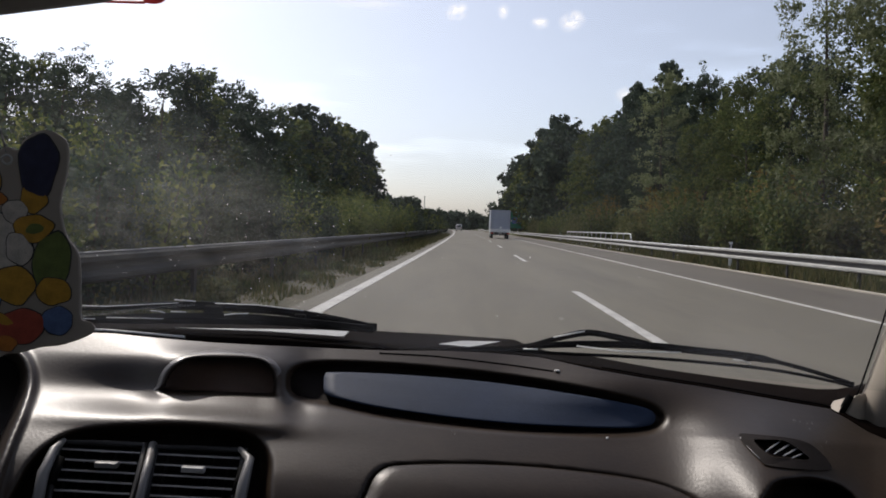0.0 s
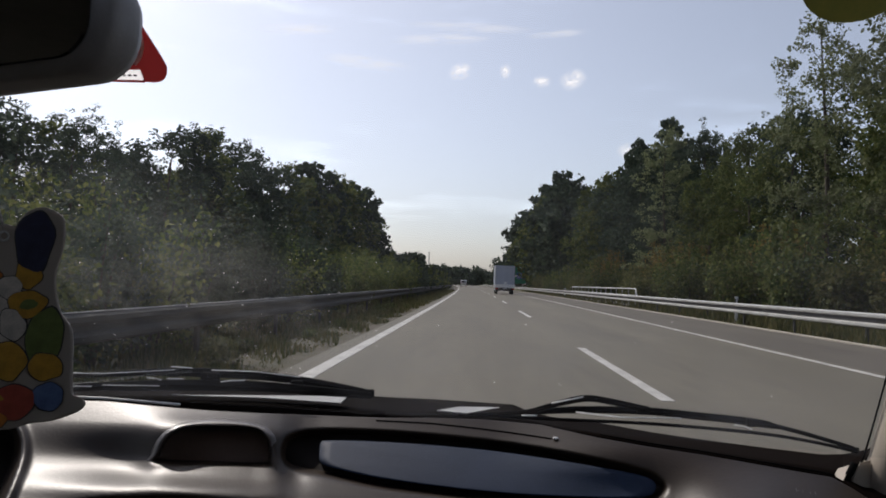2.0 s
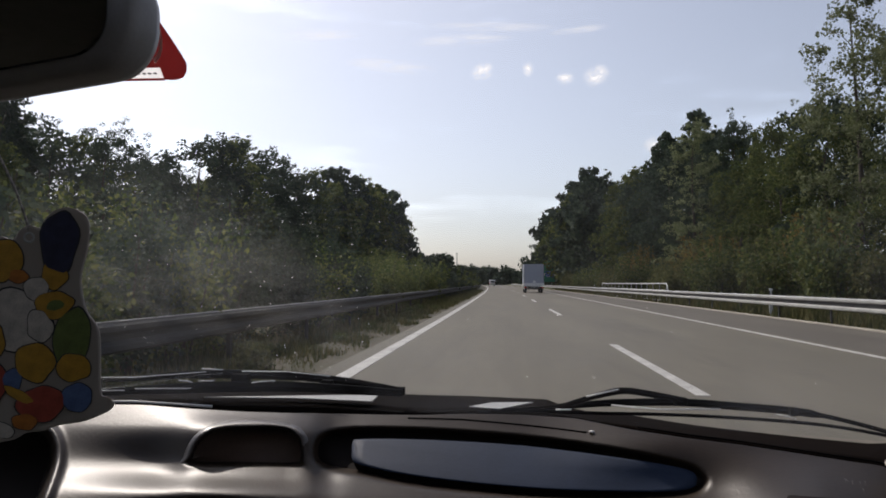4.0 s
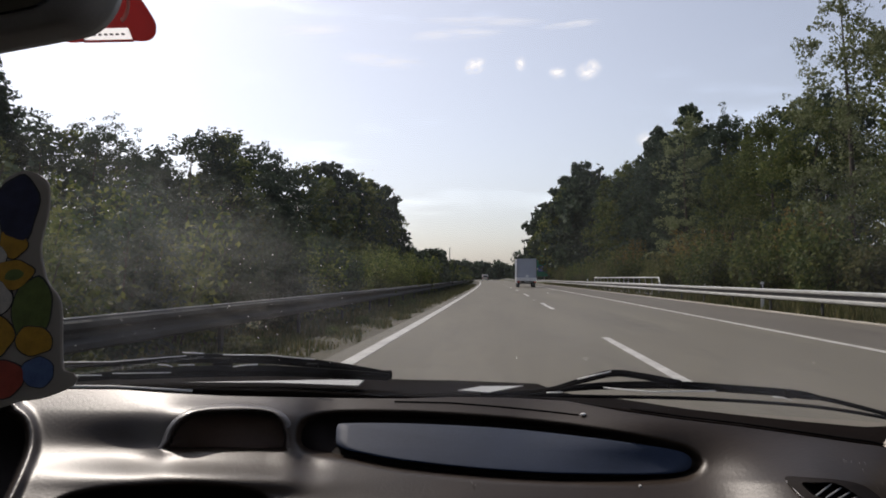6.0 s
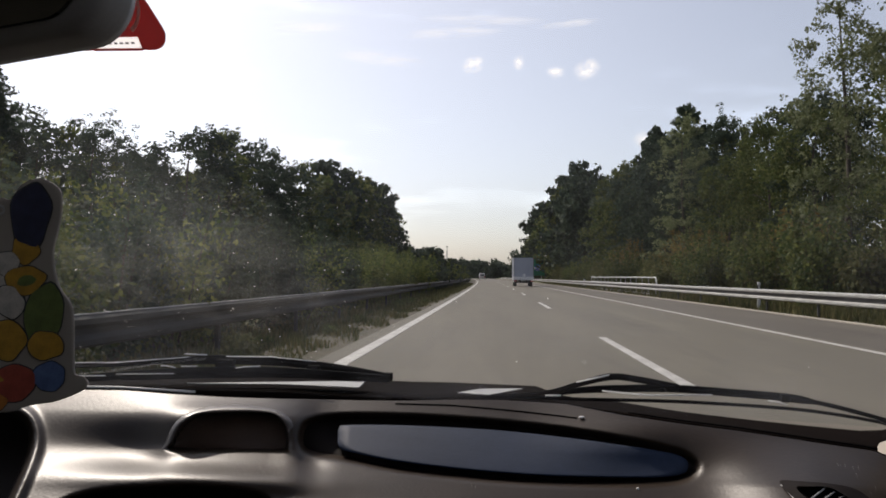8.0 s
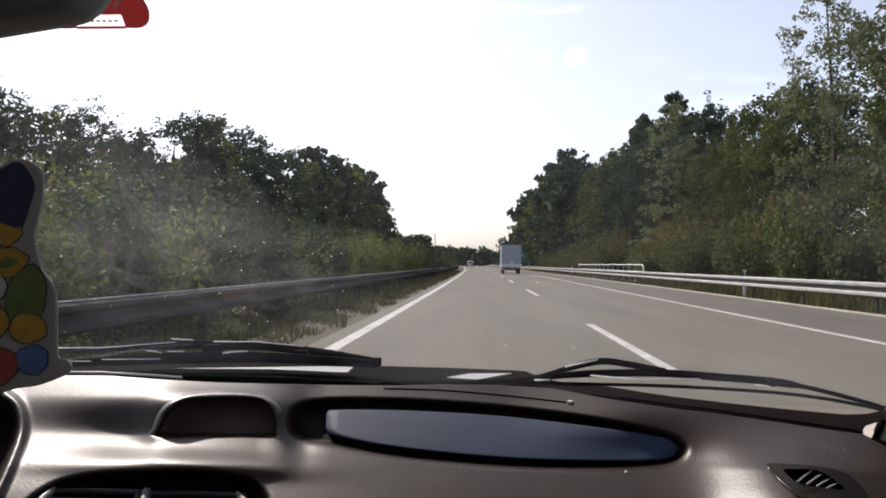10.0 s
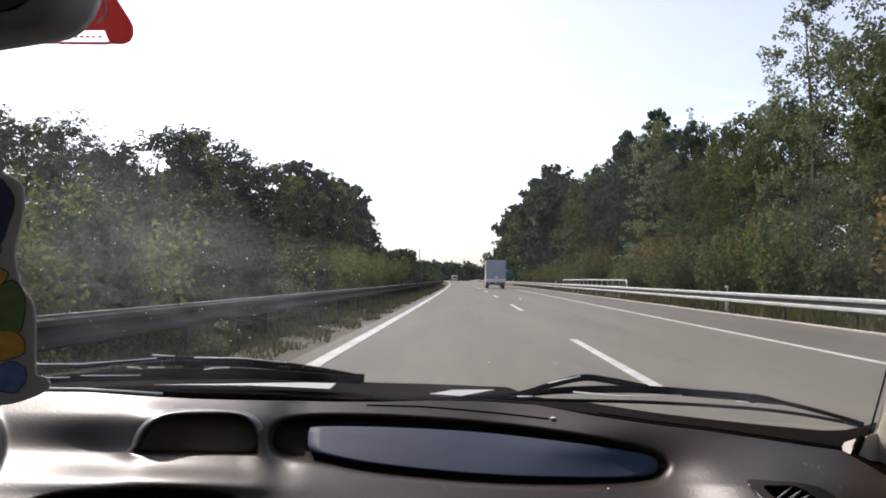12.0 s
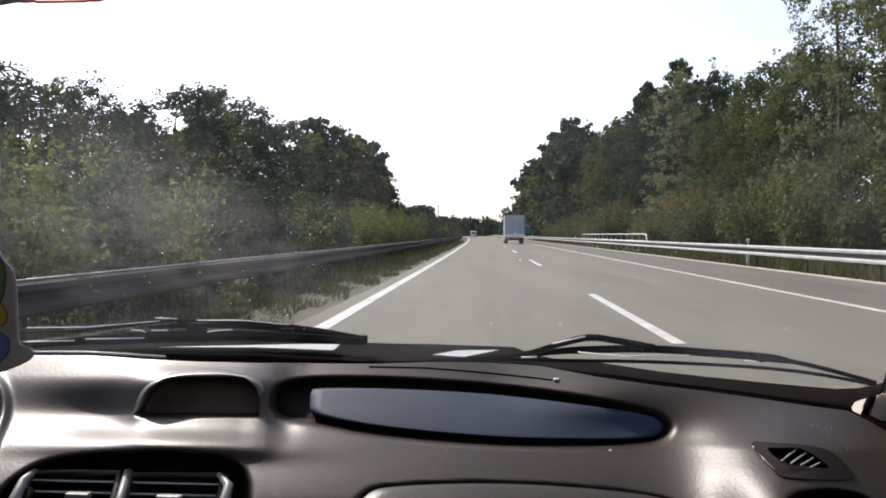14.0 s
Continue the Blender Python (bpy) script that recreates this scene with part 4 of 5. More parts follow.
for one, two in zip(rows_, rows_[1:]):
    for k in range(5):
        lip.faces.new((one[k], one[k + 1], two[k + 1], two[k]))
bmesh.ops.recalc_face_normals(lip, faces=lip.faces)
# rim coloured lighter for the sun it catches
part("display_hood", lip, VINYL_LIT_WORN, dashboard, "rounded vinyl hood over the display", True)
# airbag cover
patch("airbag_cover", PAD, PAD_BLUE, dashboard, "blue-grey vinyl airbag cover", -0.004, 0.004, 0.034, 12, 2.5)
# sheet painted dark for the shadow under and round the cover
patch("cover_recess", CHANNEL, VINYL_DARK_SHADE, dashboard, "dark sheet for the shade round the airbag cover", -0.034, 0.008, 0.004, 8, 1.2)
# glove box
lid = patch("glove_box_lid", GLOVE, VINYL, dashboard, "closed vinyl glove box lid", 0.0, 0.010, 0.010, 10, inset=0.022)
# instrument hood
patch("instrument_cover", CLUSTER, VINYL_DARK_SHADE, dashboard, "dark cover inside the instrument hood", -0.105, 0.0, 0.0, 5)
# corner air outlet
frame_bm = bmesh.new()
loops = [[frame_bm.verts.new(on_dash(a, b, o)) for a, b in poly] for poly, o in ((SPEAKER, -0.003), (SPEAKER * 0.985 + SPEAKER.mean(axis=0) * 0.015, 0.0026), (GRILLE, 0.0030), (GRILLE, -0.02))]
for one, two in zip(loops, loops[1:]):
    for k in range(90):
        frame_bm.faces.new((one[k], one[(k + 1) % 90], two[(k + 1) % 90], two[k]))
bmesh.ops.recalc_face_normals(frame_bm, faces=frame_bm.faces)
outlet = part("corner_outlet", frame_bm, VINYL_DARK_SHADE, dashboard, "dark flat frame of the corner air outlet")
# dark sheet: the cavity's shade put into its colour
patch("outlet_cavity", GRILLE, VINYL_DARK_SHADE, outlet, "dark sheet for the shade inside the outlet", -0.022, 0, 0, 4)
for k in range(4):
    u = 0.394 + 0.0118 * k
    part("slat", tube([on_dash(u + 0.015, -0.2650 - 0.0042 * k, -0.003), on_dash(u - 0.004, -0.2805 - 0.0022 * k, -0.003)], 0.0009, 6), SLAT_GREY, outlet)
part("outlet_lip", tube([on_dash(0.356, -0.2632, 0.0015), on_dash(0.369, -0.278, 0.0015), on_dash(0.3825, -0.2905, 0.0015)], 0.0009, 6), SLAT_GREY, outlet, "worn bright lip", True)


# middle air vents
def vent(side, p0, p1):
    """One of the two middle vents: a moulded frame with a thumb wheel, slats and fins."""
    root = thing("air_vent", "black plastic dashboard air vent with grey frame and slats", "air vent", group="middle air vents")
    q0, q1, back = -0.318, -0.43, -0.022

    def at(p, q, o=0.0):
        return on_dash(p, q, back + o)
    lean = -0.012
    c = [(p0, q0), ((p0 + p1) / 2, q0 + 0.001), (p1, q0 + 0.002), (p1 + lean, (q0 + q1) / 2), (p1 + 2 * lean, q1), ((p0 + p1) / 2, q1), (p0 + lean * 1.6, q1), (p0 + lean, (q0 + q1) / 2)]
    part("frame", tube([at(a, b, 0.004) for a, b in c], 0.0045, 8, True), BLACK_PLASTIC, root, "", True)
    for k in range(7):
        q = q0 - 0.0095 - 0.0145 * k
        sh = lean * (q0 - q) / 0.05
        bm = bmesh.new()
        n = 10
        for i in range(n):
            a, b = p0 + (p1 - p0) * (0.03 + 0.94 * i / n) + sh, p0 + (p1 - p0) * (0.03 + 0.94 * (i + 1) / n) + sh
            vs = [bm.verts.new(at(a, q)), bm.verts.new(at(b, q)), bm.verts.new(at(b, q + 0.0035, -0.018)), bm.verts.new(at(a, q + 0.0035, -0.018)),
                  bm.verts.new(at(a, q - 0.0022)), bm.verts.new(at(b, q - 0.0022))]
            bm.faces.new(vs[:4])
            bm.faces.new((vs[0], vs[4], vs[5], vs[1]))
        bmesh.ops.remove_doubles(bm, verts=bm.verts, dist=1e-5)
        # black slat; a pale tube paints the sun along its front edge
        slat = part("slat", bm, BLACK_PLASTIC, root)
        part("slat_edge", tube([at(p0 + (p1 - p0) * 0.04 + sh, q, 0.0005), at(p0 + (p1 - p0) * 0.5 + sh, q, 0.0005), at(p0 + (p1 - p0) * 0.96 + sh, q, 0.0005)], 0.0013, 5), SLAT_GREY, slat, "pale line painted for the sunlit edge")
    mid = (p0 + p1) / 2 + (0.012 if side < 0 else -0.004)
    part("tab", box(at(mid - 0.006, q0 - 0.028, 0.006), (0.030, 0.010, 0.0075), 0.002), SATIN_TRIM if side < 0 else SLAT_GREY, root, "small sliding tab")
    for k in range(5):
        a = p0 + (p1 - p0) * (0.15 + 0.175 * k)
        part("fin", tube([at(a, q0 - 0.006, -0.022), at(a + lean * 2, q1, -0.022)], 0.0015, 5), BLACK_PLASTIC, root)
    e = p0 - 0.012 if side < 0 else p1 + 0.010
    out = part("side_trim", tube([at(e + 0.012 * -side * 1.5, q0 + 0.004, 0.010), at(e + 0.004 * -side, q0 - 0.010, 0.014), at(e + lean, q0 - 0.045, 0.014), at(e + 2 * lean, q1, 0.012)],
                                 [0.003, 0.0060, 0.0075, 0.007], 10), SATIN_TRIM, root, "satin grey side trim", True)
    part("thumb_wheel", tube([at(e + 0.012 * -side, q0 - 0.022, 0.006), at(e + 0.011 * -side + lean, q0 - 0.060, 0.006)], [0.006, 0.006], 10), RUBBER, out, "dark thumb wheel", True)


vent(-1, -0.572, -0.452)
vent(1, -0.436, -0.312)
part("vent_divider", tube([on_dash(-0.441, -0.314, -0.016), on_dash(-0.452, -0.36, -0.010), on_dash(-0.466, -0.43, -0.010)], 0.0055, 8), SATIN_TRIM, dashboard, "satin grey divider", True)
# dark sheets that paint the shade below the outlet and behind the vents
patch("under_outlet", UNDER, VINYL_DARK_SHADE, dashboard, "dark sheet for the shade below the corner outlet", -0.074, 0, 0, 4)
patch("vent_recess", VENTS, VINYL_DARK_SHADE, dashboard, "black sheet for the shade behind the vents", -0.066, 0, 0, 5)

# pale strip that paints the sunlit edge at the windscreen foot, scratches and crumbs
part("edge_strip", tube([on_dash(p, table(BACK, p) + 0.004, -0.012) for p in np.linspace(-1.0, -0.40, 12)], 0.0022, 6), GLINT_GREY, dashboard, "thin pale strip painted for the sunlit edge", True)
part("edge_seal", tube([on_dash(p, -0.1735 - 0.0035 * (p + 0.13) - 0.185 * max(p + 0.03, 0) ** 2 - 0.055 * max(p + 0.06, 0), 0.0) for p in np.linspace(-0.13, 0.105, 14)], 0.0014, 6), RUBBER, dashboard, "black seal strip", True)
part("back_seal", tube([beyond(p, table(BACK, p) + 0.0045, float(dash_depth(p, table(BACK, p))) + 0.018) for p in np.linspace(0.17, 0.475, 20)], 0.0013, 6), RUBBER, dashboard, "thin black seal between dashboard and windscreen", True)
crumb = bmesh.new()
bmesh.ops.create_icosphere(crumb, subdivisions=2, radius=0.0028, matrix=Matrix.Translation(on_dash(0.111, -0.1855, 0.003)) @ Matrix.Diagonal((1.5, 1, 0.7, 1)))
tagged(part("crumb", crumb, WHITE_STICKER, None), "small white crumb on the dashboard edge", "crumb")

crumb = bmesh.new()
bmesh.ops.create_icosphere(crumb, subdivisions=2, radius=0.0018, matrix=Matrix.Translation(on_dash(0.181, -0.2735, 0.001)))
tagged(part("crumb", crumb, WHITE_STICKER, None), "tiny pale crumb on the dashboard front", "crumb")
marks = np.random.default_rng(4)
for p, q in [(0.425 + 0.0055 * k + 0.003 * math.sin(5 * k), -0.2345 - 0.001 * k - 0.002 * math.sin(3 * k)) for k in range(5)] + [(0.447, -0.246), (0.470, -0.262), (0.463, -0.268), (-0.03, -0.272), (-0.024, -0.276)]:
    dp, dq = marks.uniform(-0.003, 0.003), marks.uniform(0.004, 0.009)
    part("scuff_mark", tube([on_dash(p, q, 0.0002), on_dash(p + dp, q - dq, 0.0001)], 0.00024, 5), VINYL_LIT_WORN, dashboard, "light scuff mark", True)


# ---- cowl, wipers and windscreen ----
TOP = ((-1.1, -0.158), (-0.6765, -0.1493), (-0.588, -0.1453), (-0.4377, -0.1348), (-0.2827, -0.132), (-0.1685, -0.1395), (-0.1308, -0.1439), (-0.0562, -0.1439), (0.0542, -0.1465), (0.0906, -0.1600), (0.1628, -0.1649), (0.2341, -0.1749), (0.3047, -0.1819), (0.3744, -0.1880), (0.4271, -0.1920), (0.463, -0.1945), (0.4989, -0.1915), (0.519, -0.1831), (0.56, -0.170), (0.75, -0.15))
cowl = thing("cowl", "black plastic cowl panel under the wipers", "cowl panel")
verts, faces = [], []
for i in range(61):
    p = -1.0 + 1.62 * i / 60
    b, t = table(BACK, p), table(TOP, p)
    d = float(dash_depth(p, b))
    verts += [Vector((p * d, d + 0.05, EYE_Z + b * d - 0.03)), beyond(p, b - 0.001, d + 0.012), beyond(p, (b + t) / 2 - 0.004, 1.28), beyond(p, t, 1.36), beyond(p, t - 0.10, 1.42)]
for i in range(60):
    for k in range(4):
        a = i * 5 + k
        faces.append((a, a + 5, a + 6, a + 1))
mesh_part("panel", verts, faces, COWL_BLACK, cowl, "", True)
# pale slips that paint reflected light lying on the cowl
for corners in (((-0.4129, -0.1518), (-0.2133, -0.1455), (-0.1718, -0.1456), (-0.1792, -0.1531), (-0.2817, -0.1507)),
                ((-0.0486, -0.1571), (-0.0192, -0.1513), (0.0358, -0.1500), (-0.0081, -0.1591))):
    bm = bmesh.new()
    vs = [bm.verts.new(beyond(a, b, 1.262 + 6.0 * (b + 0.150))) for a, b in corners]
    vs2 = [bm.verts.new(v.co + Vector((0, 0.004, -0.002))) for v in vs]
    bm.faces.new(vs), bm.faces.new(vs2[::-1])
    n = len(vs)
    for i in range(n):
        bm.faces.new((vs[i], vs2[i], vs2[(i + 1) % n], vs[(i + 1) % n]))
    bmesh.ops.recalc_face_normals(bm, faces=bm.faces)
    part("grey_slip", bm, SLIP_GREY, cowl, "light grey strip painted for a reflection on the cowl")


def wiper(blade_line, arm_line, label, clips, blade_girth, arm_girth, lip):
    """A blade, the arm that carries it and the thin rubber lip below; girths as (radius, share of the length)."""
    def girth(pairs, n):
        radii, places = zip(*pairs)
        return [float(np.interp(i / (n - 1), places, radii)) for i in range(n)]
    root = thing("windscreen_wiper", label, "wiper", group="windscreen wipers")
    part("blade", tube(curve_points([beyond(p, q, 1.24) for p, q in blade_line], 48), girth(blade_girth, 48), 6), RUBBER, root, "black rubber blade")
    part("arm", tube(curve_points([beyond(p, q, 1.215) for p, q in arm_line], 30), girth(arm_girth, 30), 6), RUBBER, root, "black wiper arm")
    part("rail", tube(curve_points([beyond(p, q, 1.235) for p, q in lip], 24), [0.0029] * 24, 6), RUBBER, root, "thin black rubber lip")
    for p, q, w in clips:
        part("clip", box(beyond(p, q, 1.225), (w, 0.014, 0.013), 0.002), RUBBER, root)


wiper([(-0.756, -0.1463), (-0.5907, -0.1333), (-0.5153, -0.1288), (-0.4368, -0.1221), (-0.3591, -0.1200), (-0.2821, -0.1216), (-0.2059, -0.1284), (-0.138, -0.1383)],
      [(-0.138, -0.1412), (-0.2361, -0.1364), (-0.3202, -0.1350), (-0.4364, -0.1387), (-0.5861, -0.1507), (-0.7553, -0.1633)],
      "black windscreen wiper lying across the cowl", [(-0.141, -0.1385, 0.016), (-0.36, -0.1245, 0.03), (-0.41, -0.1215, 0.02), (-0.24, -0.1305, 0.02)],
      [(0.0035, 0.0), (0.005, 0.3), (0.0085, 0.55), (0.0075, 0.8), (0.0055, 1.0)], [(0.0060, 0.0), (0.0095, 0.4), (0.0050, 1.0)],
      [(-0.14, -0.1440), (-0.30, -0.1405), (-0.50, -0.1480)])
wiper([(0.0649, -0.1562), (0.1335, -0.1489), (0.2263, -0.1463), (0.2968, -0.1499), (0.3687, -0.1548), (0.4218, -0.1636), (0.4887, -0.1804), (0.5036, -0.1856)],
      [(-0.0191, -0.1616), (0.0612, -0.1555), (0.1046, -0.1438), (0.1477, -0.1328), (0.1835, -0.1357), (0.2276, -0.1434)],
      "black windscreen wiper with bent arm resting on the glass", [(0.366, -0.1550, 0.014), (0.225, -0.1450, 0.02)],
      [(0.0040, 0.0), (0.0062, 0.15), (0.0068, 0.40), (0.0068, 0.62), (0.0040, 0.66), (0.0038, 0.95), (0.0055, 1.0)], [(0.0028, 0.0), (0.0040, 0.35), (0.0058, 0.55), (0.0055, 1.0)],
      [(-0.0044, -0.1591), (0.0903, -0.1622), (0.2334, -0.1627), (0.3665, -0.1683), (0.4423, -0.1765), (0.5035, -0.1877)])


# thin pale tubes added as the glints on the wipers
for line, r in (([(0.1045, -0.1409), (0.127, -0.1352), (0.1462, -0.1306)], 0.0011), ([(0.1369, -0.1511), (0.1976, -0.1556), (0.2754, -0.1532)], 0.0011), ([(0.065, -0.1585), (0.085, -0.1580)], 0.0013),
                ([(0.345, -0.1590), (0.358, -0.1605), (0.368, -0.1640)], 0.0010), ([(-0.5902, -0.1280), (-0.5109, -0.1265), (-0.4092, -0.1172)], 0.0007), ([(-0.3588, -0.1155), (-0.2972, -0.1152), (-0.2361, -0.1201)], 0.0008),
                ([(-0.415, -0.1130), (-0.385, -0.1140)], 0.0009), ([(-0.448, -0.1295), (-0.435, -0.1300), (-0.428, -0.1320)], 0.0008), ([(-0.420, -0.1298), (-0.398, -0.1292)], 0.0008),
                ([(-0.345, -0.1310), (-0.334, -0.1290), (-0.312, -0.1275)], 0.0009), ([(-0.5902, -0.1465), (-0.525, -0.1445)], 0.0008), ([(-0.51, -0.1420), (-0.43, -0.1400)], 0.0006)):
    shine = thing("wiper_spring", "thin pale strip painted as a glint on a wiper", "wiper part", group="wiper springs")
    part("strip", tube([beyond(a, b, 1.19) for a, b in line], r, 6), GLINT_GREY, shine, smooth=True)


def screen_point(u, v):
    """The windscreen: u across from -1 to 1, v from its foot to its top; it bows forward in the middle."""
    x = -0.42 + u * (1.02 - 0.12 * v)
    bow = 0.16 * (1 - u * u)
    return Vector((x, 1.06 + bow + (0.40 - 1.10) * v, 0.865 + 0.62 * v))


windscreen = thing("windscreen", "clear slightly dusty curved windscreen", "windscreen", kind="structure")
verts = [screen_point(-1 + 2 * i / 24, j / 14) for j in range(15) for i in range(25)]
faces = [(j * 25 + i, j * 25 + i + 1, (j + 1) * 25 + i + 1, (j + 1) * 25 + i) for j in range(14) for i in range(24)]
pane = mesh_part("pane", verts, faces, GLASS, windscreen, "", True)
pane.visible_shadow = False


def on_screen(p, q, lift=0.0):
    """Where the windscreen lies in the direction (p, q)."""
    y = 0.95
    for _ in range(12):
        v = (q * y + EYE_Z - 0.865) / 0.62
        u = (p * y + 0.42) / (1.02 - 0.12 * v)
        y = 0.5 * y + 0.5 * screen_point(u, v).y
    return Vector((p * y, y - lift, EYE_Z + q * y))


specks = np.random.default_rng(9)
v_, f_ = [], []
for k in range(230):
    p, q = -0.62 + 0.50 * specks.random() ** 1.2, -0.125 + 0.25 * specks.random()
    if k % 9 == 0:
        p, q = specks.uniform(-0.6, 0.5), specks.uniform(-0.12, 0.06)
    c, r = on_screen(p, q, 0.002), 0.0006 * specks.random() ** 2.5 + 0.0002
    v_ += [c + Vector((r * (1.7 * math.cos(a) + 0.5 * math.sin(a)), 0, r * (0.8 * math.sin(a) - 0.5 * math.cos(a)))) for a in np.linspace(0, 2 * math.pi, 6, endpoint=False)]
    f_.append(tuple(range(6 * k, 6 * k + 6)))
tagged(mesh_part("dust_specks", v_, f_, SPECK, windscreen), "pale dust specks on the glass", kind="stuff")


def smear(p, q, wide, high):
    """A cloudy patch on the glass that stands in for reflected glare."""
    c = on_screen(p, q, 0.003)
    n = 14
    verts = [(on_screen(p + wide * (i / n * 2 - 1), q + high * (j / n * 2 - 1), 0.003) - c) for j in range(n + 1) for i in range(n + 1)]
    sx, sz = wide * c.y, high * c.y
    verts = [(v.x / sx, v.y, v.z / sz) for v in verts]
    ob = mesh_part("smear", verts, [(j * (n + 1) + i, j * (n + 1) + i + 1, (j + 1) * (n + 1) + i + 1, (j + 1) * (n + 1) + i) for j in range(n) for i in range(n)], GLASS_HAZE, windscreen, "cloudy patch painted for reflected glare", True)
    ob.matrix_basis = Matrix.Translation(c) @ Matrix.Diagonal((sx, 1, sz, 1))
    ob.visible_shadow = False


smear(-0.375, 0.050, 0.110, 0.075)
smear(-0.50, 0.02, 0.26, 0.15)
smear(-0.30, -0.03, 0.22, 0.10)


# ---- pillars, roof and walls of the cabin ----
pillar = thing("windscreen_pillar", "cream plastic windscreen pillar", "car pillar", kind="structure")
inner = [(0.560, 1.16, 0.740), (0.581, 1.13, 0.842), (0.575, 1.06, 0.965), (0.552, 0.955, 1.100), (0.505, 0.72, 1.30), (0.46, 0.42, 1.47)]
bm = bmesh.new()
rings = []
for v in curve_points(inner, 14):
    rings.append([bm.verts.new(v + Vector(o)) for o in ((0, 0.0, 0), (0.000, -0.022, -0.006), (0.006, -0.038, -0.010), (0.018, -0.048, -0.012), (0.15, -0.052, -0.014), (0.17, 0.02, 0.02), (0.03, 0.03, 0.02))])
for a, b in zip(rings, rings[1:]):
    for k in range(7):
        bm.faces.new((a[k], a[(k + 1) % 7], b[(k + 1) % 7], b[k]))
bm.faces.new(rings[0][::-1]), bm.faces.new(rings[-1])
bmesh.ops.recalc_face_normals(bm, faces=bm.faces)
part("cover", bm, CREAM, pillar, "cream plastic cover", True)
part("seal", tube([(x - 0.004, y + 0.004, z) for x, y, z in (v for v in curve_points(inner, 14))], 0.0014, 8), RUBBER, pillar, "black rubber seal", True)
foot = [(0.516, -0.1965), (0.503, -0.2015), (0.4923, -0.2300), (0.524, -0.2560), (0.56, -0.275), (0.60, -0.285), (0.60, -0.1965)]
bm = bmesh.new()
front = [bm.verts.new(beyond(a, b, 1.105 + 0.3 * (a - 0.495))) for a, b in foot]
rear = [bm.verts.new(beyond(a, b, 1.19)) for a, b in foot]
for k in range(len(foot)):
    bm.faces.new((front[k], front[(k + 1) % len(foot)], rear[(k + 1) % len(foot)], rear[k]))
bm.faces.new(front[::-1]), bm.faces.new(rear)
bmesh.ops.recalc_face_normals(bm, faces=bm.faces)
bmesh.ops.bevel(bm, geom=bm.edges[:], offset=0.004, segments=2, affect="EDGES")
part("foot", bm, CREAM, pillar, "cream plastic foot")
part("door_seam", tube([beyond(0.5005, -0.2000, 1.092), beyond(0.4865, -0.2290, 1.092)], 0.0052, 8), RUBBER, pillar, "black door seal", True)
corner = bmesh.new()
near_, far_ = [[corner.verts.new(beyond(a, b, d - 1.5 * (a - 0.488) + 1.5 * (b + 0.21))) for a, b in ((0.4743, -0.2170), (0.4793, -0.2083), (0.4950, -0.2030), (0.4850, -0.2250))] for d in (1.10, 1.115)]
corner.faces.new(near_), corner.faces.new(far_[::-1])
for k in range(4):
    corner.faces.new((near_[k], far_[k], far_[(k + 1) % 4], near_[(k + 1) % 4]))
bmesh.ops.recalc_face_normals(corner, faces=corner.faces)
part("door_corner", corner, CREAM, pillar, "light door corner")

other = thing("windscreen_pillar", "cream plastic windscreen pillar", "car pillar", kind="structure")
part("cover", tube([(-1.42, 1.05, 0.86), (-1.36, 0.75, 1.18), (-1.28, 0.42, 1.47)], 0.06, 10), CREAM, other, "", True)
tagged(part("ceiling", box((-0.42, -0.62, 1.50), (1.78, 2.1, 0.05), 0.02), LINING), "pale fabric headliner of the cabin", "headliner", kind="structure")
tagged(part("wall_back", box((-0.42, -1.66, 0.85), (1.78, 0.05, 1.28), 0.02), LINING), "dark back of the cabin", "cabin wall", kind="structure")
tagged(part("floor", box((-0.42, -0.4, 0.24), (1.70, 2.6, 0.05), 0.01), VINYL_DARK_SHADE), "dark cabin floor carpet", "floor", kind="structure")
tagged(part("wall_front", box((-0.30, 1.02, 0.40), (1.60, 0.04, 0.36), 0.01), VINYL_DARK_SHADE), "dark bulkhead under the dashboard", "bulkhead", kind="structure")
for s, x in ((-1, -1.32), (1, 0.62)):
    # unseen rear side wall, added to cut the light in the cabin
    tagged(part("wall_side", box((x, -1.1, 1.16), (0.05, 1.1, 0.66), 0.02), LINING), "plain unseen wall added to keep side light out of the cabin", "cabin wall", kind="structure")
    tagged(part("wall_door", box((x, -0.35, 0.56), (0.06, 2.6, 0.60), 0.02), VINYL_DARK_SHADE), "dark door panel of the cabin", "door panel", kind="structure")
    tagged(part("wall_post", box((x + (0.03 if s < 0 else -0.05), -0.45, 1.16), (0.05, 0.16, 0.66), 0.02), LINING), "pale centre pillar of the cabin", "car pillar", kind="structure")

# ---- mirror, stickers and pendant ----
mirror = thing("rear_view_mirror", "dark grey rear-view mirror with dim reflection", "mirror", (-0.451, 0.62, 1.293), -9)


def rounded(w, h, r, n=6, slant=0.0):
    out = []
    for cx, cz, a0 in ((w / 2 - r, h / 2 - r, 0), (-w / 2 + r, h / 2 - r, 90), (-w / 2 + r, -h / 2 + r, 180), (w / 2 - r, -h / 2 + r, 270)):
        for k in range(n):
            a = radians(a0 + 90 * k / (n - 1))
            x, z = cx + r * math.cos(a), cz + r * math.sin(a)
            out.append((x, z + slant * x))
    return out


part("housing", slab(rounded(0.280, 0.092, 0.038, 9, 0.09), 0.045), MIRROR_GREY, mirror, "dark plastic housing", True)
part("mirror_glass", slab(rounded(0.246, 0.078, 0.030, 8, 0.09), 0.003), MIRROR, mirror, "mirror glass").location = (-0.004, -0.004, 0.004)
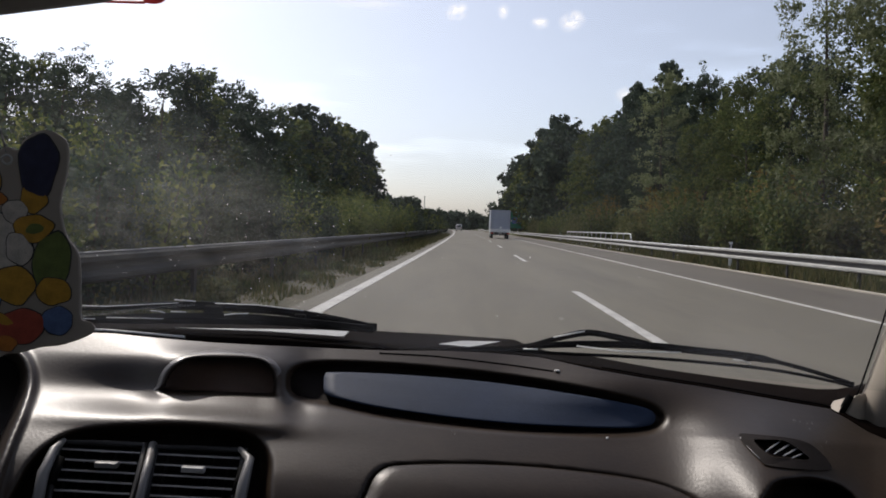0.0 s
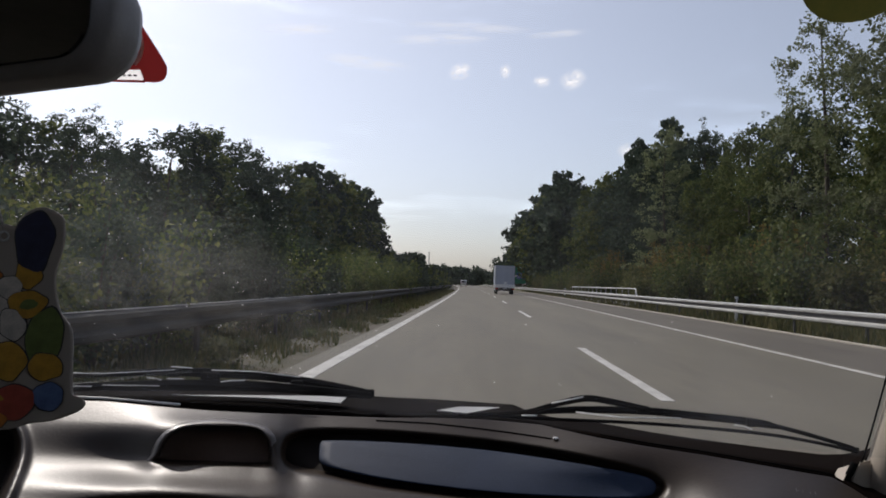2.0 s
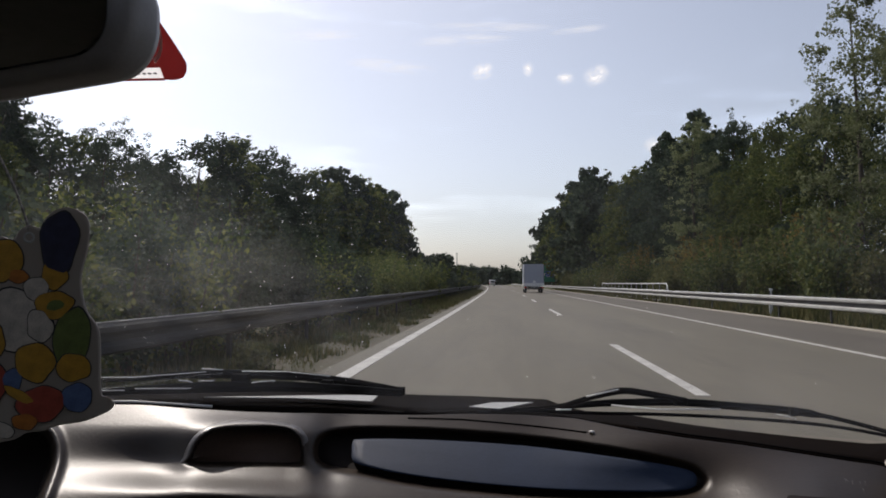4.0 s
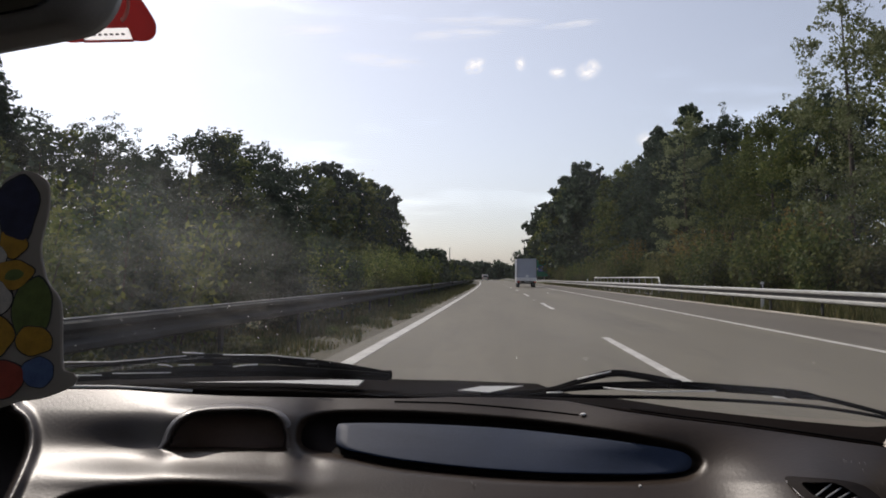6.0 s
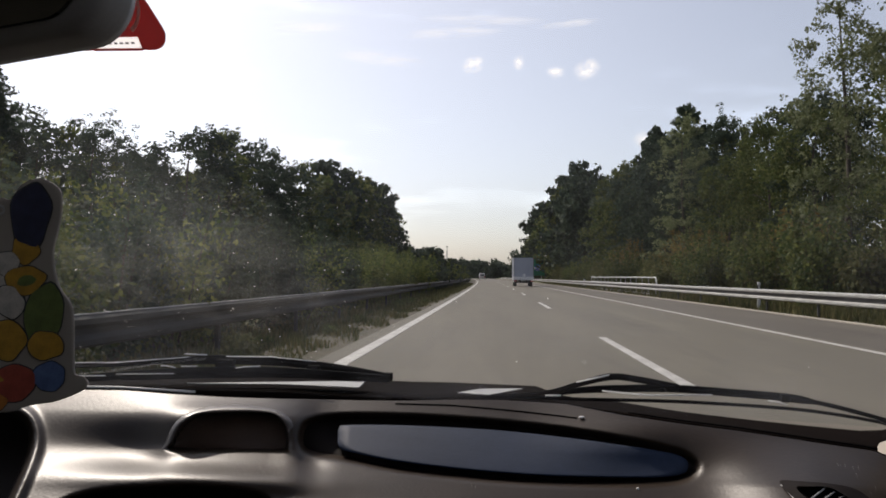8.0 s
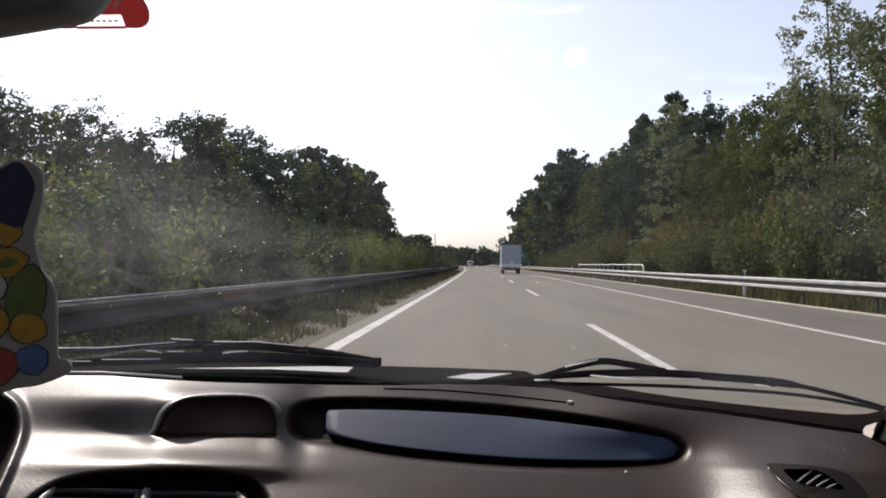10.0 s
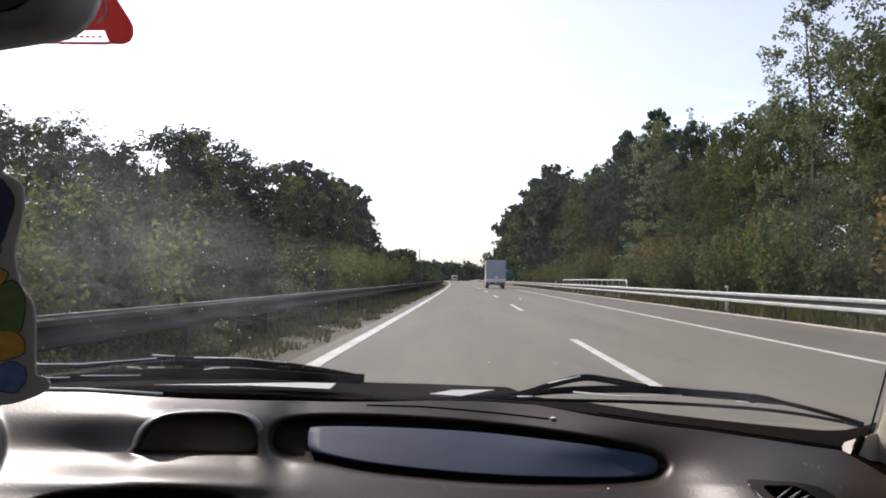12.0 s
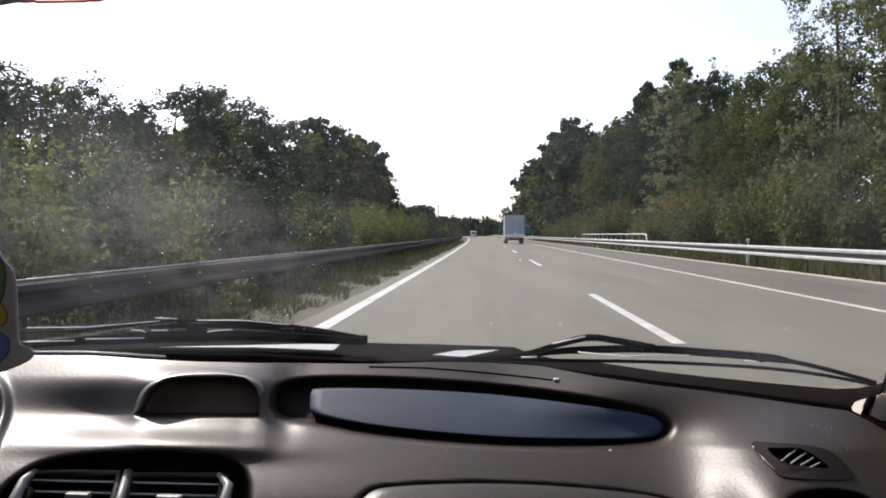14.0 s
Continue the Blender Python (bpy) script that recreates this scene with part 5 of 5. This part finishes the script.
part("stem", add_rod(bmesh.new(), (0, 0.04, 0.03), (0, 0.03, 0.19), 0.014, 0.012), BLACK_PLASTIC, mirror, smooth=True)

SCREEN_TILT = math.degrees(math.atan2(0.70, 0.62))


def sticker_pose(x, z):
    v = (z - 0.865) / 0.62
    u = (x + 0.42) / (1.02 - 0.12 * v)
    return Matrix.Translation(screen_point(u, v) + Vector((0, -0.006, -0.003))) @ pose(0, 0, 0, SCREEN_TILT, 0, 0)


tri = thing("triangle_sticker", "red triangular warning sticker with white rings on the windscreen", "sticker")
tri.matrix_basis = sticker_pose(-0.376, 1.347) @ Matrix.Diagonal((1.16, 1, 2.0, 1))
card = [(v.x, v.y) for v in curve_points([(-0.040, -0.044), (-0.02, -0.046), (0.02, -0.046), (0.038, -0.045), (0.046, -0.039), (0.045, -0.030), (0.027, 0.006), (0.010, 0.042), (0.0, 0.050), (-0.010, 0.042), (-0.027, 0.006), (-0.045, -0.032)], 50, True)]
kept = [c for c in card if not (-0.022 < c[0] < 0.025 and c[1] < -0.03)]
first = next(k for k, c in enumerate(kept) if c[0] > 0.02)
card = kept[:first] + [(-0.020, -0.0455), (-0.020, -0.0385), (0.023, -0.0385), (0.023, -0.0455)] + kept[first:]
part("red_card", slab(card, 0.0012), RED_STICKER, tri)
part("card_edge", box((0.0015, 0, -0.0452), (0.043, 0.0012, 0.0012)), RED_STICKER, tri)
lab = mesh_part("white_label", [(-0.020, 0, -0.0445), (0.023, 0, -0.0445), (0.023, 0, -0.0385), (-0.020, 0, -0.0385)], [(0, 1, 2, 3)], BACKLIT_WHITE, tri, "white label strip")
for k in range(7):
    part("print_bar", box((-0.0135 + 0.0050 * k, -0.0008, -0.0415), (0.0028, 0.0006, 0.0010)), MIRROR_GREY, lab)
for r, a0, a1 in ((0.029, -60, 25), (0.021, -60, 45), (0.013, -90, 60)):
    part("ring", tube([(r * math.cos(radians(a0 + (a1 - a0) * k / 12)) + 0.006, -0.0022, -0.016 + 0.72 * r * math.sin(radians(a0 + (a1 - a0) * k / 12))) for k in range(13)], 0.0013, 5), BACKLIT_WHITE, tri, "white ring")

rnd = thing("round_sticker", "round yellow-green sticker at the top of the windscreen", "sticker")
rnd.matrix_basis = sticker_pose(0.292, 1.347)
part("disc", slab([(0.048 * math.cos(a), 0.048 * math.sin(a)) for a in np.linspace(0, 2 * math.pi, 40, endpoint=False)], 0.0015), YELLOW_STICKER, rnd)
for k, (x, z, w) in enumerate(((0, 0.012, 0.05), (0, -0.004, 0.056), (0, -0.020, 0.04))):
    part("print_bar", box((x, -0.001, z), (w, 0.0006, 0.006)), INK if k == 1 else WHITE_STICKER, rnd)

# a plain cut-out charm on a cord
charm = thing("hanging_charm", "flat multicoloured plastic charm with pale rim on a cord", "pendant", (-0.428, 0.630, 1.098), 6)
plate_line = [(-30, 12), (-16, 18), (-5, 15), (1, 23), (9, 28), (19, 26), (23, 34), (31, 41), (42, 44), (54, 40), (61, 31), (61, 9), (56, -14), (57, -30), (62, -48), (71, -60), (74, -74), (75, -105), (77, -121),
              (86, -125), (87, -129), (81, -135), (61, -143), (42, -146), (26, -151), (12, -153), (1, -159), (-17, -161), (-24, -157), (-23, -140), (-31, -128), (-35, -110), (-36, -83), (-34, -60), (-29, -42), (-30, -21), (-34, -4)]
plate_pts = [(v.x / 1000, v.y / 1000) for v in curve_points([(a, b, 0) for a, b in plate_line], 120, True)]
part("plate", slab(plate_pts, 0.003), leaf_material("clear_plate", (0.34, 0.305, 0.265), (0.34, 0.305, 0.265), 0.12, 0.3, 0.0), charm, "pale plastic plate")
PATCH = dict(navy=(0.035, 0.036, 0.075), amber=(0.56, 0.30, 0.035), white=(0.62, 0.56, 0.48), green=(0.15, 0.19, 0.05), red=(0.42, 0.075, 0.045), blue=(0.11, 0.17, 0.33),
             orange=(0.52, 0.18, 0.03))
layer = 0
for name, x, z, w, h, tilt in (("white", 2, -55, 58, 54, 10), ("amber", -12, -3, 35, 36, 10), ("orange", 2, -17, 17, 12, 0), ("amber", 33, -16, 23, 24, 0), ("navy", 37, 13, 33, 56, 4), ("white", 18, -28, 22, 20, 20),
                              ("green", 50, -72, 32, 54, 6), ("amber", 33, -42, 34, 24, -14), ("green", 35, -42, 16, 9, -14), ("white", 22, -60, 22, 28, -20), ("amber", -21, -73, 28, 34, 0), ("red", -19, -110, 30, 36, 0),
                              ("blue", 0, -108, 16, 22, 0), ("amber", 19, -92, 35, 33, 0), ("amber", 52, -96, 30, 24, 8), ("blue", 56, -122, 27, 24, 0), ("red", 25, -128, 42, 30, -6), ("amber", 6, -120, 28, 9, 28),
                              ("orange", 12, -143, 22, 14, 0), ("white", -9, -150, 25, 14, 8)):
    mat = bpy.data.materials.get("charm_" + name) or material("charm_" + name, PATCH[name], 0.45, 0, tuple(c * 0.6 for c in PATCH[name]), 90, 0.6)
    ring = [(0.0005 * w * math.cos(a) * (1 + 0.08 * math.sin(3 * a + x) + 0.05 * math.sin(5 * a + z)), 0.0005 * h * math.sin(a) * (1 + 0.05 * math.cos(2 * a + z) + 0.05 * math.cos(5 * a + x))) for a in np.linspace(0, 2 * math.pi, 26, endpoint=False)]
    layer += 1
    edge = [(a * 1.03 + (0.0002 if a > 0 else -0.0002), b * 1.03 + (0.0002 if b > 0 else -0.0002)) for a, b in ring]
    part("outline", slab(edge, 0.0006), INK, charm, "dark printed outline").matrix_basis = pose(x / 1000, -0.0005 - 0.00005 * layer, z / 1000, 0, tilt, 0)
    part("colour_patch", slab(ring, 0.0008), mat, charm, name + " colour patch").matrix_basis = pose(x / 1000, -0.0006 - 0.00005 * layer, z / 1000, 0, tilt, 0)
part("cord", tube(curve_points([(0.010, 0.001, 0.020), (-0.004, 0.0, 0.060), (-0.046, 0.0, 0.142)], 12), 0.0011, 6), CORD, charm, "twisted grey cord", True)
part("eyelet", tube([(0.010 + 0.004 * math.cos(a), 0.0, 0.017 + 0.004 * math.sin(a)) for a in np.linspace(0, 2 * math.pi, 14, endpoint=False)], 0.0012, 6, True), STEEL, charm, "metal eyelet")


# ---- vehicles, sign, pole, clouds ----
def wheel(parent, x, y, r, width):
    bm = bmesh.new()
    bmesh.ops.create_cone(bm, cap_ends=True, segments=28, radius1=r, radius2=r, depth=width, matrix=pose(x, y, r, 0, 90, 0))
    bmesh.ops.bevel(bm, geom=[e for e in bm.edges if len(e.link_faces) == 2 and e.calc_face_angle(0) > 1], offset=0.04, segments=2, affect="EDGES")
    tyre = part("wheel", bm, TYRE, parent, "black rubber tyre", True)
    bm = bmesh.new()
    for s in (-1, 1):
        bmesh.ops.create_cone(bm, cap_ends=True, segments=20, radius1=r * 0.58, radius2=r * 0.5, depth=0.03,
                              matrix=pose(x + s * (width / 2 + 0.008), y, r, 0, 90 * s, 0))
    part("rim", bm, STEEL, tyre, "grey steel rim")


def wavy_sheet(w, h, nu, nv, depth, seed):
    """A tarpaulin wall in the xz plane: hung between straps, with folds."""
    noise.seed_set(seed)
    bm = bmesh.new()
    grid = []
    for j in range(nv + 1):
        for i in range(nu + 1):
            u, v = i / nu, j / nv
            edge = min(u, 1 - u, v, 1 - v) * 6
            d = noise.noise((u * 4, v * 2.2, seed)) * depth * min(1, edge) + math.sin(u * math.pi * 3) ** 2 * depth * 0.7 * min(1, edge)
            grid.append(bm.verts.new((u * w - w / 2, d, v * h)))
    for j in range(nv):
        for i in range(nu):
            a = j * (nu + 1) + i
            bm.faces.new((grid[a], grid[a + 1], grid[a + nu + 2], grid[a + nu + 1]))
    return bm


def tilt_truck(x, y, turn, label):
    """A light lorry with a tarpaulin body, its back towards -y."""
    root = thing("truck", label, "truck", (x, y, 0), turn)
    W, L, H, F = 2.2, 4.6, 2.3, 0.95
    body = part("cargo_body", box((0, L / 2, F + H / 2), (W - 0.06, L - 0.06, H - 0.02), 0.02), TARP, root, "white tarpaulin body")
    for name, w, m, seed in (("side_sheet", L, pose(-W / 2, L / 2, F, 0, 0, -90), 3), ("side_sheet", L, pose(W / 2, L / 2, F, 0, 0, 90), 4),
                             ("rear_sheet", W, pose(0, -0.005, F, 0, 0, 0), 5)):
        part(name, wavy_sheet(w, H, 26, 16, 0.05, seed), TARP, body, "creased white tarpaulin", True).matrix_basis = m @ pose(0, -0.02, 0)
    for s in (-1, 1):
        part("corner_post", box((s * W / 2, -0.01, F + H / 2), (0.05, 0.05, H), 0.008), SATIN_TRIM, body)
        part("drop_side", box((s * (W / 2 + 0.03), L / 2, F - 0.02), (0.035, L, 0.34), 0.008), WHITE_PAINT, root, "white aluminium drop side")
        part("side_guard", box((s * (W / 2 - 0.05), 2.2, 0.55), (0.03, 1.6, 0.16), 0.01), WHITE_PAINT, root)
        part("mudguard", box((s * 0.92, 1.0, 0.80), (0.34, 0.85, 0.05), 0.02), BLACK_PLASTIC, root)
        lamp = part("rear_lamp", box((s * 0.92, -0.06, 0.62), (0.30, 0.06, 0.13), 0.012), LAMP_RED, root, "red rear lamp")
        part("lamp_frame", box((s * 0.92, -0.03, 0.62), (0.34, 0.05, 0.17), 0.01), BLACK_PLASTIC, lamp)
        wheel(root, s * 0.90, 1.0, 0.36, 0.24)
        wheel(root, s * 0.90, 5.0, 0.36, 0.24)
        mirror = part("wing_mirror", box((s * 1.22, 5.6, 1.55), (0.2, 0.10, 0.34), 0.03), BLACK_PLASTIC, root, "black wing mirror")
        part("arm", add_rod(bmesh.new(), (s * 1.0, 5.62, 1.5), (s * 1.2, 5.6, 1.5), 0.02), BLACK_PLASTIC, mirror)
    part("tailboard", box((0, -0.05, F - 0.02), (W + 0.06, 0.035, 0.36), 0.008), WHITE_PAINT, root, "white aluminium tailboard")
    part("chassis", box((0, 2.6, 0.62), (0.9, 5.0, 0.16), 0.01), DARK_METAL, root)
    part("underrun_bar", box((0, -0.02, 0.45), (1.9, 0.08, 0.1), 0.015), DARK_METAL, root)
    plate = part("number_plate", box((0, -0.08, 0.64), (0.52, 0.02, 0.11), 0.004), SIGN_WHITE, root, "white number plate")
    for k in range(6):
        part("plate_bar", box((-0.19 + 0.075 * k, -0.093, 0.64), (0.04, 0.006, 0.06)), INK, plate)
    part("label_plate", box((0.05, -0.05, F + 0.32), (0.30, 0.01, 0.26), 0.004), SIGN_WHITE, root, "small white label")
    side = [(4.75, 0.45), (6.6, 0.45), (6.75, 0.75), (6.65, 1.15), (6.1, 1.35), (5.6, 2.15), (5.2, 2.35), (4.75, 2.35)]
    bm = bmesh.new()
    ends = [[bm.verts.new((s * 1.0, a, b)) for a, b in side] for s in (-1, 1)]
    for k in range(len(side)):
        bm.faces.new((ends[0][k], ends[0][(k + 1) % 8], ends[1][(k + 1) % 8], ends[1][k]))
    bm.faces.new(ends[0][::-1])
    bm.faces.new(ends[1])
    bmesh.ops.recalc_face_normals(bm, faces=bm.faces)
    bmesh.ops.bevel(bm, geom=bm.edges[:], offset=0.06, segments=2, affect="EDGES")
    cab = part("cab", bm, WHITE_PAINT, root, "white driver's cab", True)
    part("windscreen", box((0, 5.90, 1.76), (1.7, 0.02, 0.85), 0.0, pose(0, 0, 0, 32, 0, 0)), BLACK_PLASTIC, cab, "dark cab glass")
    for s in (-1, 1):
        part("side_window", box((s * 1.0, 5.35, 1.72), (0.02, 0.7, 0.55), 0.005), BLACK_PLASTIC, cab, "dark cab glass")
    return root


TRUCK_Y = 84.0
tilt_truck(bend(3.75, TRUCK_Y), TRUCK_Y, math.degrees(TRUCK_Y / 6500), "white light truck with creased tarpaulin body driving in the slow lane")


def far_van(x, y, turn):
    root = thing("van", "small white van far ahead on the motorway", "van", (x, y, 0), turn)
    bm = bmesh.new()
    side = [(0, 0.4), (4.8, 0.4), (4.9, 0.95), (4.0, 1.2), (3.4, 2.0), (0.05, 2.1)]
    ends = [[bm.verts.new((s * 0.9, a, b)) for a, b in side] for s in (-1, 1)]
    for k in range(6):
        bm.faces.new((ends[0][k], ends[0][(k + 1) % 6], ends[1][(k + 1) % 6], ends[1][k]))
    bm.faces.new(ends[0][::-1])
    bm.faces.new(ends[1])
    bmesh.ops.recalc_face_normals(bm, faces=bm.faces)
    bmesh.ops.bevel(bm, geom=bm.edges[:], offset=0.07, segments=2, affect="EDGES")
    part("body", bm, WHITE_PAINT, root, smooth=True)
    part("rear_window", box((0, 0.0, 1.55), (1.4, 0.03, 0.55), 0.01), BLACK_PLASTIC, root, "dark rear glass")
    for s in (-1, 1):
        part("rear_lamp", box((s * 0.8, -0.01, 1.0), (0.12, 0.04, 0.4), 0.01), LAMP_RED, root, "red rear lamp")
        wheel(root, s * 0.78, 0.9, 0.33, 0.2)
        wheel(root, s * 0.78, 3.9, 0.33, 0.2)


far_van(bend(0.1, 235), 235, 2.0)


def road_sign(x, y):
    """The green direction sign on two posts, its face towards the traffic."""
    root = thing("direction_sign", "green motorway direction sign with white lettering on posts", "road sign", (x, y, ground_height(x)), 0)
    board = part("board", slab([(-1.7, 1.5), (1.7, 1.5), (1.7, 5.6), (-1.7, 5.6)], 0.05), SIGN_GREEN, root, "green sign board")
    tab = part("exit_tab", slab([(-0.75, 5.66), (0.75, 5.66), (0.75, 6.2), (-0.75, 6.2)], 0.05), SIGN_GREEN, root, "green exit tab")
    blue = part("blue_panel", box((0.55, -0.012, 3.25), (1.9, 0.02, 1.35), 0.004), SIGN_BLUE, root, "blue panel")
    red = part("red_panel", box((-1.1, -0.012, 5.15), (0.65, 0.02, 0.36), 0.004), SIGN_RED, root, "red route panel")
    part("arrow", box((-1.1, -0.012, 2.85), (0.12, 0.02, 2.1)), SIGN_WHITE, root)
    bm = bmesh.new()
    for pts in (((-1.3, 3.85), (-0.9, 3.85), (-1.1, 4.35)), ((-0.62, 3.0), (-0.28, 3.32), (-0.68, 3.42))):
        vs = [bm.verts.new((a, -0.022, b)) for a, b in pts] + [bm.verts.new((a, -0.004, b)) for a, b in pts]
        bm.faces.new(vs[:3]), bm.faces.new(vs[3:][::-1])
        for k in range(3):
            bm.faces.new((vs[k], vs[3 + k], vs[3 + (k + 1) % 3], vs[(k + 1) % 3]))
    part("arrow_head", bm, SIGN_WHITE, root)
    part("arrow_branch", box((-0.83, -0.012, 2.98), (0.56, 0.02, 0.11), 0, pose(0, 0, 0, 0, -38, 0)), SIGN_WHITE, root)
    for words, px, pz, size, under in (("PRAHA", 0.45, 5.15, 0.52, board), ("11", -1.1, 5.15, 0.32, red), ("E67", -1.1, 4.65, 0.30, board),
                                       ("42", 0.35, 5.93, 0.36, tab), ("VELKÝ", 0.25, 3.65, 0.34, blue), ("JIČÍN", 0.1, 3.22, 0.34, blue),
                                       ("PODĚB", 0.25, 2.80, 0.34, blue)):
        lettering(words, size, SIGN_WHITE, under, pose(px, -0.028, pz, 90, 0, 0), "white lettering")
    for s in (-1, 1):
        part("post", add_rod(bmesh.new(), (s * 1.0, 0.10, -0.3), (s * 1.0, 0.10, 5.6), 0.06), STEEL, root)


road_sign(bend(11.6, 168), 168)

mast = thing("mast", "thin grey mast far off over the trees", "mast", (bend(-14, 400), 400, 0))
part("pole", add_rod(bmesh.new(), (0, 0, -0.5), (0, 0, 17.0), 0.4, 0.22), STEEL, mast)
part("head", box((0, 0, 17.1), (0.9, 0.6, 0.5), 0.08), STEEL, mast)


def cloud(p, q, wide, high, mat, label, tilt=0.0, far=2600.0):
    """A far backdrop patch of cloud across the sky."""
    n = 10
    verts = [(i / n * 2 - 1, 0.0, j / n * 2 - 1) for j in range(n + 1) for i in range(n + 1)]
    faces = [(j * (n + 1) + i, j * (n + 1) + i + 1, (j + 1) * (n + 1) + i + 1, (j + 1) * (n + 1) + i) for j in range(n) for i in range(n)]
    ob = mesh_part("backdrop_cloud", verts, faces, mat)
    ob.visible_shadow = False
    ob.matrix_basis = pose(p * far, far, 1.07 + q * far, 0, tilt, 0) @ Matrix.Diagonal((wide, 1, high, 1))
    return tagged(ob, label, "cloud", "clouds in the sky", "structure")


for p, q, wide, high, tilt in ((0.122, 0.282, 52, 40, -25), (0.080, 0.279, 34, 26, 0), (-0.032, 0.290, 46, 34, -20), (0.030, 0.292, 22, 30, 0), (0.205, 0.186, 60, 36, 0)):
    cloud(p, q, wide, high, CLOUD, "small soft white fair-weather cloud in hazy sky", tilt)
for p, q, wide, high, tilt in ((-0.06, 0.335, 200, 26, -3), (-0.16, 0.300, 180, 30, 6), (-0.02, 0.352, 240, 22, 2), (0.10, 0.345, 120, 16, -6), (-0.26, 0.345, 160, 26, 0)):
    cloud(p, q, wide, high, VEIL, "thin pale streak of high cloud", tilt)
